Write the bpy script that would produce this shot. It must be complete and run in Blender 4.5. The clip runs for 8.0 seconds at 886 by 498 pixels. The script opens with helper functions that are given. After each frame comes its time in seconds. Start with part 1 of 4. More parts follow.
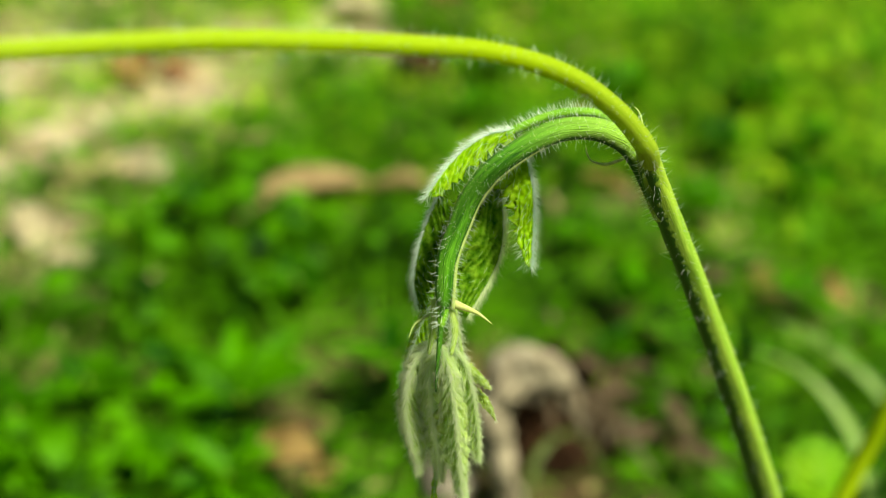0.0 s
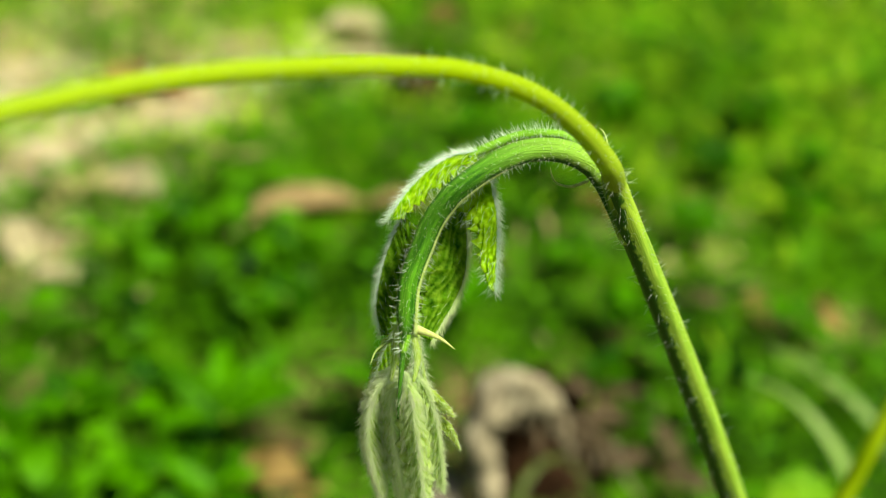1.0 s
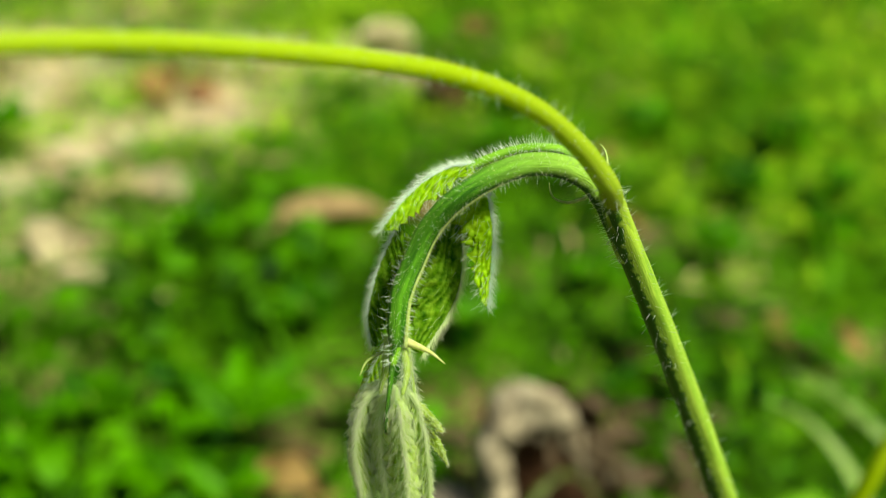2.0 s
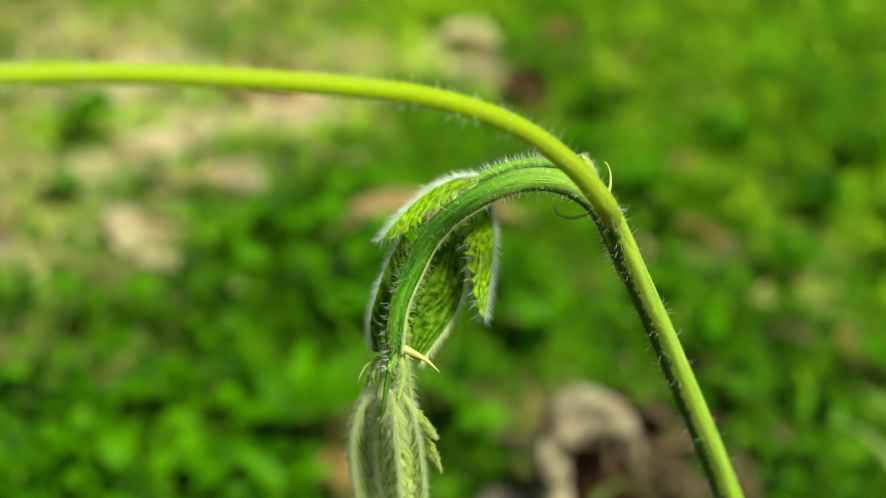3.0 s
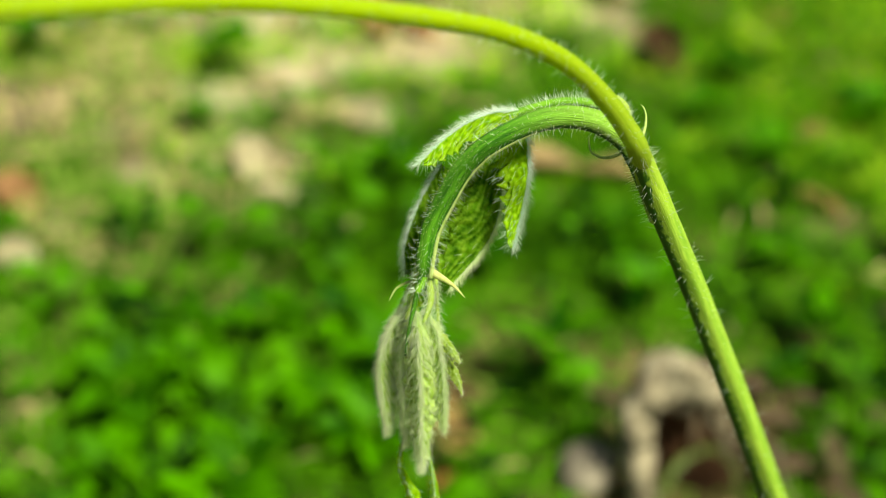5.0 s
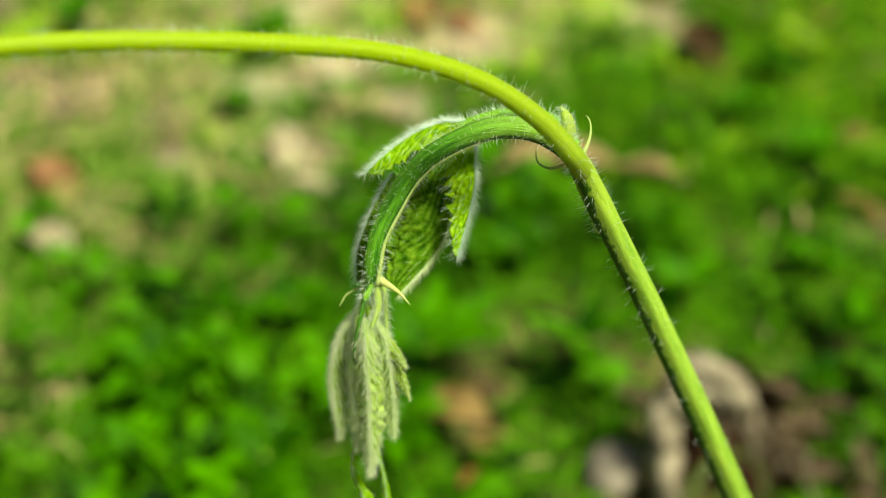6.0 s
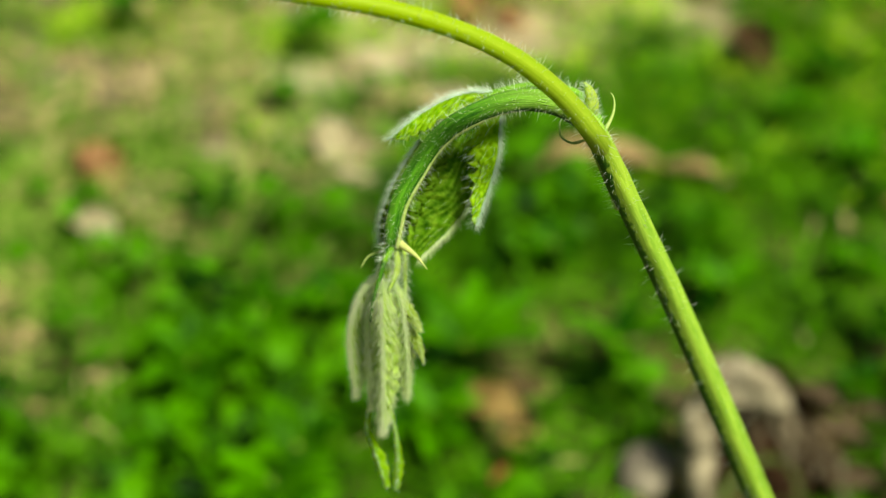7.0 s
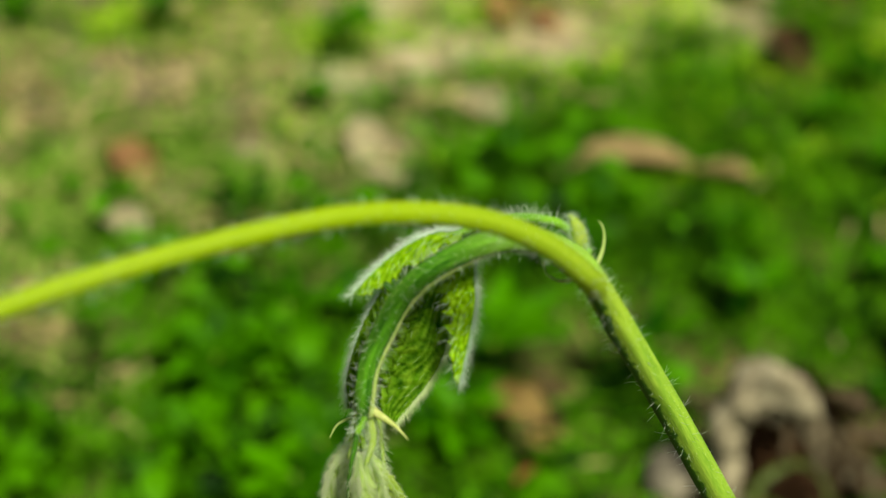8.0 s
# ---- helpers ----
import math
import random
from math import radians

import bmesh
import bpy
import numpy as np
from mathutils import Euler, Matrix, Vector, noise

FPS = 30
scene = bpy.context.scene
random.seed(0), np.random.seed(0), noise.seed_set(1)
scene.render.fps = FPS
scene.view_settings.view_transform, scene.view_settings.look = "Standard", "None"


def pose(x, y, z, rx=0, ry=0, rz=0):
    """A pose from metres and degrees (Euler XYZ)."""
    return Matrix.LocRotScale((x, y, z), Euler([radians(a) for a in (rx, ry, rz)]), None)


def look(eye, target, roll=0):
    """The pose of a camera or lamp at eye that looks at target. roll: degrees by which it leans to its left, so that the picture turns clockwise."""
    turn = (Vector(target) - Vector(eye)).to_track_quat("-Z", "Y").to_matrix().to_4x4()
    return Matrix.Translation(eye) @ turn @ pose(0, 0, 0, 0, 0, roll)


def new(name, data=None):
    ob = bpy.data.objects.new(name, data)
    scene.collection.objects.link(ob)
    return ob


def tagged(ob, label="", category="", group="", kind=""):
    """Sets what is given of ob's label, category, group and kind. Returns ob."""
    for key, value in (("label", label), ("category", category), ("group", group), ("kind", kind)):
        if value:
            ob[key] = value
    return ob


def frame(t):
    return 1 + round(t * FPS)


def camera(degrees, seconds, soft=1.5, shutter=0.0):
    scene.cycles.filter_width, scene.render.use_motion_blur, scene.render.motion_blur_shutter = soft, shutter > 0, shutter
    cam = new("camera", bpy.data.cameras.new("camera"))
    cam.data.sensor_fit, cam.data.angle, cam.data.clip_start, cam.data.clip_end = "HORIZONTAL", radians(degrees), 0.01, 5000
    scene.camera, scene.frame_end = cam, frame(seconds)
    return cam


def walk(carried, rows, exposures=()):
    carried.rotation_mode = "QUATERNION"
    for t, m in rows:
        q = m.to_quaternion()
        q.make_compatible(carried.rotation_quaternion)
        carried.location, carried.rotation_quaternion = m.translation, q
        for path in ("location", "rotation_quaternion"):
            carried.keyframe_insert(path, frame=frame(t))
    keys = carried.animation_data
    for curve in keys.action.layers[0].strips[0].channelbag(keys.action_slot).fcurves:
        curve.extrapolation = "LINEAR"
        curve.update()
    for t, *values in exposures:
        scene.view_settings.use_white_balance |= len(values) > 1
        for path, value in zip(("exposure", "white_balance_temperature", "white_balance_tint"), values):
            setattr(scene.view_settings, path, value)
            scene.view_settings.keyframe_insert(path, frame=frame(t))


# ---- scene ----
# ---------------------------------------------------------------- camera
PATH = [
    (0.0, -0.0000, 0.0000, 0.4002, 52.00, 0.00, -0.00),
    (0.5, 0.0014, 0.0025, 0.3996, 52.10, -0.27, -0.07),
    (1.0, 0.0054, 0.0048, 0.3996, 52.64, -0.48, 0.55),
    (1.5, 0.0088, 0.0048, 0.3990, 52.98, -0.73, 1.64),
    (2.0, 0.0119, 0.0045, 0.3983, 53.23, -0.96, 2.81),
    (2.5, 0.0151, 0.0038, 0.3980, 53.12, -1.06, 4.22),
    (3.0, 0.0196, 0.0038, 0.3998, 53.20, -0.58, 7.10),
    (3.5, 0.0256, 0.0039, 0.4014, 52.40, -0.29, 9.51),
    (4.0, 0.0308, 0.0028, 0.4024, 51.50, -0.15, 11.52),
    (4.5, 0.0355, 0.0032, 0.4039, 51.07, -0.18, 13.58),
    (5.0, 0.0385, 0.0048, 0.4043, 50.79, -0.20, 14.92),
    (5.5, 0.0411, 0.0066, 0.4045, 50.56, -0.15, 16.15),
    (6.0, 0.0437, 0.0085, 0.4046, 50.42, -0.06, 17.34),
    (6.5, 0.0454, 0.0104, 0.4042, 50.66, 0.09, 18.43),
    (7.0, 0.0478, 0.0099, 0.4047, 50.23, 0.15, 19.85),
    (7.5, 0.0513, 0.0107, 0.4031, 50.69, 0.72, 20.89),
    (8.0, 0.0538, 0.0118, 0.3999, 50.60, 0.80, 21.69),
]
cam = camera(36.0, 8.0, soft=1.1)
cam.data.dof.use_dof = True
cam.data.dof.focus_distance = 0.163
cam.data.dof.aperture_fstop = 14.5
walk(cam, [(t, pose(x, y, z, rx, ry, rz)) for t, x, y, z, rx, ry, rz in PATH],
     exposures=[(0.0, 0.63, 7950, -9), (1.0, 0.64, 7950, -9), (3.0, 0.49, 7950, -9), (3.5, 0.60, 7950, -9), (4.5, 0.64, 7950, -9), (6.0, 0.52, 7950, -9), (7.5, 0.27, 7950, -9), (8.0, 0.13, 7950, -9)])

# ---------------------------------------------------------------- light
TO_SUN = Vector((0.44, -0.18, 0.88)).normalized()
world = bpy.data.worlds.new("sky")
scene.world = world
world.use_nodes = True
wn = world.node_tree
sky = wn.nodes.new("ShaderNodeTexSky")
sky.sky_type = "NISHITA"
sky.sun_disc = False
sky.sun_elevation = math.asin(TO_SUN.z)
sky.sun_rotation = math.atan2(TO_SUN.x, TO_SUN.y)
sky.air_density, sky.dust_density = 1.0, 4.0
wn.links.new(sky.outputs[0], wn.nodes["Background"].inputs[0])
wn.nodes["Background"].inputs[1].default_value = 0.045
sun = new("sun", bpy.data.lights.new("sun", "SUN"))
sun.data.energy = 5.0
sun.data.angle = radians(14)
sun.data.color = (1.0, 0.95, 0.86)
sun.matrix_world = look(TO_SUN * 10, (0, 0, 0))


# ---------------------------------------------------------------- materials
def shader(name, dark, light, rough=0.55, through_light=0.0, scale=400.0, fine=2500.0, bump=0.3, depth=0.0002,
           streak=False, spread=0.0, gloss=0.4, start=None, patch=None, shade_band=None, vary=0.0, low=0.55, high=1.05):
    """A surface of two colours mixed by large and fine grain, with relief, and some light let through."""
    m = bpy.data.materials.new(name)
    m.use_nodes = True
    nt = m.node_tree
    n, l = nt.nodes, nt.links
    b = n["Principled BSDF"]
    out = n["Material Output"]
    co = n.new("ShaderNodeTexCoord")
    src = co.outputs["Object"]
    if streak:
        mp = n.new("ShaderNodeMapping")
        mp.inputs["Scale"].default_value = (1.0, 0.15, 1.0)
        l.new(co.outputs["UV"], mp.inputs["Vector"])
        src = mp.outputs[0]
    big = n.new("ShaderNodeTexNoise")
    big.inputs["Scale"].default_value = scale
    big.inputs["Detail"].default_value = 3.0
    sm = n.new("ShaderNodeTexNoise")
    sm.inputs["Scale"].default_value = fine
    sm.inputs["Detail"].default_value = 4.0
    l.new(src, big.inputs["Vector"])
    l.new(src, sm.inputs["Vector"])
    mix = n.new("ShaderNodeMath")
    mix.operation = "MULTIPLY_ADD"
    l.new(sm.outputs[0], mix.inputs[0])
    mix.inputs[1].default_value = 0.6
    add = n.new("ShaderNodeMath")
    add.operation = "ADD"
    l.new(big.outputs[0], mix.inputs[2])
    l.new(mix.outputs[0], add.inputs[0])
    add.inputs[1].default_value = 0.0
    val = add.outputs[0]
    if spread:
        geo = n.new("ShaderNodeNewGeometry")
        sp = n.new("ShaderNodeMath")
        sp.operation = "MULTIPLY_ADD"
        l.new(geo.outputs["Random Per Island"], sp.inputs[0])
        sp.inputs[1].default_value = spread
        sub = n.new("ShaderNodeMath")
        sub.operation = "SUBTRACT"
        l.new(val, sub.inputs[0])
        sub.inputs[1].default_value = spread / 2
        l.new(sub.outputs[0], sp.inputs[2])
        val = sp.outputs[0]
    if vary:
        info = n.new("ShaderNodeObjectInfo")
        va = n.new("ShaderNodeMath")
        va.operation = "MULTIPLY_ADD"
        l.new(info.outputs["Random"], va.inputs[0])
        va.inputs[1].default_value = vary
        vs = n.new("ShaderNodeMath")
        vs.operation = "SUBTRACT"
        l.new(val, vs.inputs[0])
        vs.inputs[1].default_value = vary / 2
        l.new(vs.outputs[0], va.inputs[2])
        val = va.outputs[0]
    ramp = n.new("ShaderNodeValToRGB")
    ramp.color_ramp.elements[0].position, ramp.color_ramp.elements[0].color = low, (*dark, 1)
    ramp.color_ramp.elements[1].position, ramp.color_ramp.elements[1].color = high, (*light, 1)
    l.new(val, ramp.inputs[0])
    colour = ramp.outputs[0]
    if start:
        sep = n.new("ShaderNodeSeparateXYZ")
        l.new(co.outputs["UV"], sep.inputs[0])
        fade = n.new("ShaderNodeMapRange")
        fade.inputs["From Min"].default_value, fade.inputs["From Max"].default_value = start[2], start[1]
        l.new(sep.outputs[1], fade.inputs[0])
        mc = n.new("ShaderNodeMix")
        mc.data_type = "RGBA"
        l.new(fade.outputs[0], mc.inputs[0])
        mc.inputs[6].default_value = (*start[0], 1)
        l.new(colour, mc.inputs[7])
        colour = mc.outputs[2]
    if patch:
        at = n.new("ShaderNodeAttribute")
        at.attribute_name = patch[0]
        mp2 = n.new("ShaderNodeMix")
        mp2.data_type = "RGBA"
        l.new(at.outputs["Fac"], mp2.inputs[0])
        l.new(colour, mp2.inputs[6])
        r2 = n.new("ShaderNodeValToRGB")
        r2.color_ramp.elements[0].position, r2.color_ramp.elements[0].color = 0.5, (*patch[1], 1)
        r2.color_ramp.elements[1].position, r2.color_ramp.elements[1].color = 1.0, (*patch[2], 1)
        l.new(val, r2.inputs[0])
        l.new(r2.outputs[0], mp2.inputs[7])
        colour = mp2.outputs[2]
    if shade_band:
        # painted shade: a darker stripe along one side, with a ragged edge
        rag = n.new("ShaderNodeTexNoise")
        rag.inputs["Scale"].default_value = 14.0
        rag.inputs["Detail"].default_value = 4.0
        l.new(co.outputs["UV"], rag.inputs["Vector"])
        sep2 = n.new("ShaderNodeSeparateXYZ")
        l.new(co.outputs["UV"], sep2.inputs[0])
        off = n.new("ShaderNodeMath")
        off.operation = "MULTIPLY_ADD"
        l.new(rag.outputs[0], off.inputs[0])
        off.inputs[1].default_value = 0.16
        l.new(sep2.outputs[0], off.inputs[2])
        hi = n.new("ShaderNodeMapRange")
        hi.inputs["From Min"].default_value, hi.inputs["From Max"].default_value = shade_band[2] + 0.06, shade_band[2] + 0.10
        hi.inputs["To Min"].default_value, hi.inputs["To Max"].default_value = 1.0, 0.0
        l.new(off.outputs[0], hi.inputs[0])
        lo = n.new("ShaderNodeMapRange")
        lo.inputs["From Min"].default_value, lo.inputs["From Max"].default_value = shade_band[1] + 0.04, shade_band[1] + 0.12
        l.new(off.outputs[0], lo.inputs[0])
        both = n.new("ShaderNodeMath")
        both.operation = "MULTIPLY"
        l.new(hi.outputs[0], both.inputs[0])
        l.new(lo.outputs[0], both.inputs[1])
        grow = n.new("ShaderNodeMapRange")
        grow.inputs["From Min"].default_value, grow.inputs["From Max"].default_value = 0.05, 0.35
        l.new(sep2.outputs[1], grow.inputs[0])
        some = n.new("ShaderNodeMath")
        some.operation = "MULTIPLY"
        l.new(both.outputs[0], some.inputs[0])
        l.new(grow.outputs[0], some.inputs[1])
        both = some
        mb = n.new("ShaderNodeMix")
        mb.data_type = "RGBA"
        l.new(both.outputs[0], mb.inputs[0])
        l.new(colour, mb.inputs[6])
        mb.inputs[7].default_value = (*shade_band[0], 1)
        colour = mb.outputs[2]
    l.new(colour, b.inputs["Base Color"])
    b.inputs["Roughness"].default_value = rough
    b.inputs["Specular IOR Level"].default_value = gloss
    bp = n.new("ShaderNodeBump")
    bp.inputs["Strength"].default_value = bump
    bp.inputs["Distance"].default_value = depth
    l.new(sm.outputs[0], bp.inputs["Height"])
    l.new(bp.outputs[0], b.inputs["Normal"])
    if through_light:
        tr = n.new("ShaderNodeBsdfTranslucent")
        l.new(colour, tr.inputs[0])
        ms = n.new("ShaderNodeMixShader")
        ms.inputs[0].default_value = through_light
        l.new(b.outputs[0], ms.inputs[1])
        l.new(tr.outputs[0], ms.inputs[2])
        l.new(ms.outputs[0], out.inputs[0])
    return m


# stem and node stripe: dark green pigment and the side's shade painted together
STEM_GREEN = shader("stem_green", (0.16, 0.34, 0.03), (0.36, 0.57, 0.075), 0.5, 0.06, 12.0, 60.0, 0.5, 0.00012, streak=True, gloss=0.25, start=((0.38, 0.55, 0.055), 0.8, 0.0), shade_band=((0.03, 0.12, 0.010), 0.57, 0.88))
NODE_GREEN = shader("node_green", (0.24, 0.43, 0.03), (0.42, 0.60, 0.08), 0.5, 0.10, 12.0, 60.0, 0.5, 0.00012, streak=True, gloss=0.25, shade_band=((0.03, 0.12, 0.010), 0.57, 0.87))
YOUNG_GREEN = shader("young_stem_green", (0.30, 0.48, 0.008), (0.50, 0.68, 0.03), 0.5, 0.40, 6.0, 40.0, 0.5, 0.0001, streak=True, gloss=0.25,
                     patch=("age", (0.27, 0.46, 0.025), (0.47, 0.64, 0.08)))
# the stripe here paints shade along the stalk's underside
STALK_GREEN = shader("leaf_stalk_green", (0.012, 0.10, 0.005), (0.13, 0.40, 0.025), 0.5, 0.08, 14.0, 60.0, 1.0, 0.0003, streak=True, gloss=0.25, start=((0.34, 0.58, 0.08), 1.6, 0.45), shade_band=((0.015, 0.10, 0.005), 0.52, 0.88))
# dark green standing in for the shaded groove between pale leaflet stalks
NECK_SHADE = shader("leaflet_stalk_shade", (0.006, 0.06, 0.003), (0.08, 0.26, 0.015), 0.5, 0.05, 16.0, 90.0, 0.6, 0.0002, streak=True, gloss=0.25)
SIDE_GREEN = shader("side_stalk_green", (0.10, 0.34, 0.015), (0.30, 0.60, 0.06), 0.5, 0.15, 16.0, 90.0, 0.6, 0.0002, streak=True, gloss=0.25)
RIDGE_PALE = shader("stalk_ridge_pale", (0.30, 0.46, 0.10), (0.54, 0.66, 0.26), 0.5, 0.2, 900, 4000, 0.2, 0.0001, gloss=0.2)
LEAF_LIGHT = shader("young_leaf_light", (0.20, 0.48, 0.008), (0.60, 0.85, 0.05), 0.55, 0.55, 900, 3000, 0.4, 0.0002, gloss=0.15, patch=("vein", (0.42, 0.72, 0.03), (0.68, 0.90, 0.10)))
# leaf green darkened to carry the shade inside the folded leaf
LEAF_SHADED = shader("young_leaf_shaded", (0.025, 0.15, 0.004), (0.22, 0.50, 0.02), 0.55, 0.5, 900, 3000, 0.6, 0.0003, gloss=0.15, patch=("vein", (0.13, 0.38, 0.012), (0.48, 0.72, 0.08)))
LEAF_DOWNY = shader("downy_leaf", (0.44, 0.66, 0.10), (0.66, 0.84, 0.24), 0.6, 0.5, 600, 3500, 0.5, 0.0002, gloss=0.15, patch=("vein", (0.62, 0.80, 0.22), (0.84, 0.95, 0.42)))
LEAF_TIP = shader("young_leaf_tip", (0.40, 0.60, 0.05), (0.68, 0.80, 0.20), 0.55, 0.5, 500, 3000, 0.4, 0.0002, gloss=0.15)
SPINE_PALE = shader("stipel_pale", (0.50, 0.60, 0.16), (0.74, 0.78, 0.36), 0.5, 0.3, 700, 3000, 0.3, 0.0001, gloss=0.2)
HAIR_WHITE = shader("hair_white", (0.82, 1.0, 0.86), (0.92, 1.0, 1.0), 0.5, 0.55, 300, 900, 0.0, 0.0001, spread=0.6, gloss=0.2)
HAIR_DOWN = shader("hair_downy", (0.82, 0.97, 0.56), (0.94, 1.0, 0.82), 0.5, 0.55, 300, 900, 0.0, 0.0001, spread=0.6, gloss=0.2)
HAIR_PALE = shader("hair_pale", (0.84, 1.0, 0.70), (0.95, 1.0, 0.88), 0.5, 0.55, 300, 900, 0.0, 0.0001, spread=0.6, gloss=0.2)
HAIR_GREEN = shader("hair_green", (0.78, 0.92, 0.30), (0.94, 0.98, 0.62), 0.5, 0.5, 300, 900, 0.0, 0.0001, spread=0.6, gloss=0.2)
GRASS = shader("grass", (0.004, 0.034, 0.001), (0.13, 0.37, 0.014), 0.5, 0.32, 30, 200, 0.1, 0.0004, spread=0.45, gloss=0.08, low=0.62, high=0.98)
FRESH_GRASS = shader("fresh_grass", (0.08, 0.25, 0.008), (0.48, 0.77, 0.05), 0.5, 0.35, 24, 200, 0.1, 0.0004, spread=0.4, gloss=0.08, low=0.64, high=0.98)
THIN_GRASS = shader("thin_grass", (0.09, 0.22, 0.02), (0.38, 0.55, 0.11), 0.6, 0.35, 24, 200, 0.1, 0.0004, spread=0.6, gloss=0.2)
HERB = shader("ground_herb", (0.004, 0.028, 0.001), (0.085, 0.29, 0.007), 0.55, 0.32, 26, 300, 0.2, 0.0004, spread=0.5, gloss=0.08, low=0.62, high=0.98)
WEED = shader("weed_leaf", (0.012, 0.10, 0.003), (0.16, 0.51, 0.013), 0.45, 0.32, 40, 300, 0.3, 0.0006, gloss=0.1, vary=0.35)
DRY_GRASS = shader("dry_grass", (0.28, 0.22, 0.09), (0.62, 0.52, 0.27), 0.7, 0.2, 12, 250, 0.1, 0.0004, spread=0.7, gloss=0.2)
SOIL = shader("soil", (0.008, 0.006, 0.003), (0.13, 0.095, 0.045), 0.95, 0.0, 22, 200, 0.8, 0.004, gloss=0.1, patch=("sand", (0.17, 0.13, 0.075), (0.66, 0.57, 0.43)))
DEAD_BROWN = shader("dead_leaf_brown", (0.28, 0.18, 0.06), (0.62, 0.45, 0.20), 0.6, 0.25, 60, 500, 0.5, 0.0008, gloss=0.2, vary=0.2)
DEAD_TAN = shader("dead_leaf_tan", (0.36, 0.26, 0.13), (0.68, 0.53, 0.31), 0.6, 0.25, 60, 500, 0.5, 0.0008, gloss=0.2)
DEAD_RED = shader("dead_leaf_red", (0.30, 0.15, 0.07), (0.62, 0.38, 0.21), 0.6, 0.2, 60, 500, 0.5, 0.0008, gloss=0.2)
LEAF_RED = shader("dead_leaf_scarlet", (0.36, 0.09, 0.04), (0.62, 0.24, 0.14), 0.6, 0.2, 60, 500, 0.5, 0.0008, gloss=0.2)
DEAD_PALE = shader("dead_leaf_pale", (0.46, 0.40, 0.26), (0.86, 0.80, 0.60), 0.65, 0.2, 60, 500, 0.5, 0.0008, gloss=0.2)
HUSK = shader("husk_pale", (0.13, 0.105, 0.07), (0.50, 0.44, 0.33), 0.75, 0.05, 140, 500, 0.8, 0.002, gloss=0.15)
STONE = shader("stone_grey", (0.14, 0.12, 0.10), (0.34, 0.30, 0.25), 0.8, 0.0, 60, 600, 0.5, 0.001, gloss=0.2)
# dark brown, deepened to hold the shade of the husk's hollow
HOLLOW = shader("husk_dark", (0.02, 0.010, 0.006), (0.16, 0.08, 0.045), 0.8, 0.05, 50, 400, 0.6, 0.001, gloss=0.15)
LITTER = shader("litter_grey_brown", (0.05, 0.036, 0.02), (0.28, 0.21, 0.14), 0.75, 0.15, 150, 600, 0.6, 0.001, gloss=0.15)
BLADE_OLIVE = shader("grass_blade_olive", (0.05, 0.10, 0.02), (0.20, 0.28, 0.06), 0.5, 0.25, 30, 500, 0.2, 0.0004)
ROUND_LEAF = shader("round_leaf_green", (0.14, 0.42, 0.008), (0.40, 0.70, 0.04), 0.5, 0.4, 120, 900, 0.4, 0.0003, gloss=0.25)
BLADE = shader("grass_blade_pale", (0.26, 0.46, 0.10), (0.54, 0.72, 0.28), 0.4, 0.3, 30, 500, 0.2, 0.0004)


# ---------------------------------------------------------------- mesh helpers
def part(name, bm, material, parent=None, label=""):
    """Links a bmesh, or (vertices, faces), as one smooth mesh object under a thing."""
    me = bpy.data.meshes.new(name)
    if isinstance(bm, tuple):
        me.from_pydata(bm[0], [], bm[1])
    else:
        bm.to_mesh(me)
        bm.free()
    me.materials.append(material)
    me.polygons.foreach_set("use_smooth", [True] * len(me.polygons))
    ob = new(name, me)
    if parent:
        ob.parent = parent
    return tagged(ob, label)


def spline(points, n):
    """n points on a smooth curve through the given ones, evenly by arc length."""
    p = [Vector(q) for q in points]
    p = [2 * p[0] - p[1]] + p + [2 * p[-1] - p[-2]]
    fine = []
    for i in range(1, len(p) - 2):
        for k in range(24):
            t = k / 24
            a, b, c, d = p[i - 1], p[i], p[i + 1], p[i + 2]
            fine.append(0.5 * (2 * b + (c - a) * t + (2 * a - 5 * b + 4 * c - d) * t * t + (3 * b - a - 3 * c + d) * t ** 3))
    fine.append(p[-2])
    s = [0.0]
    for a, b in zip(fine, fine[1:]):
        s.append(s[-1] + (b - a).length)
    arr = np.array(fine)
    u = np.linspace(0, s[-1], n)
    return [Vector([np.interp(x, s, arr[:, k]) for k in range(3)]) for x in u]


def frames_along(pts, hint=(0.0, 0.0, 1.0)):
    """Tangent, side and normal at each point, turning as little as possible."""
    res = []
    nrm = Vector(hint)
    for i in range(len(pts)):
        t = (pts[min(i + 1, len(pts) - 1)] - pts[max(i - 1, 0)]).normalized()
        nrm = (nrm - t * nrm.dot(t)).normalized()
        res.append((t, t.cross(nrm), nrm.copy()))
    return res


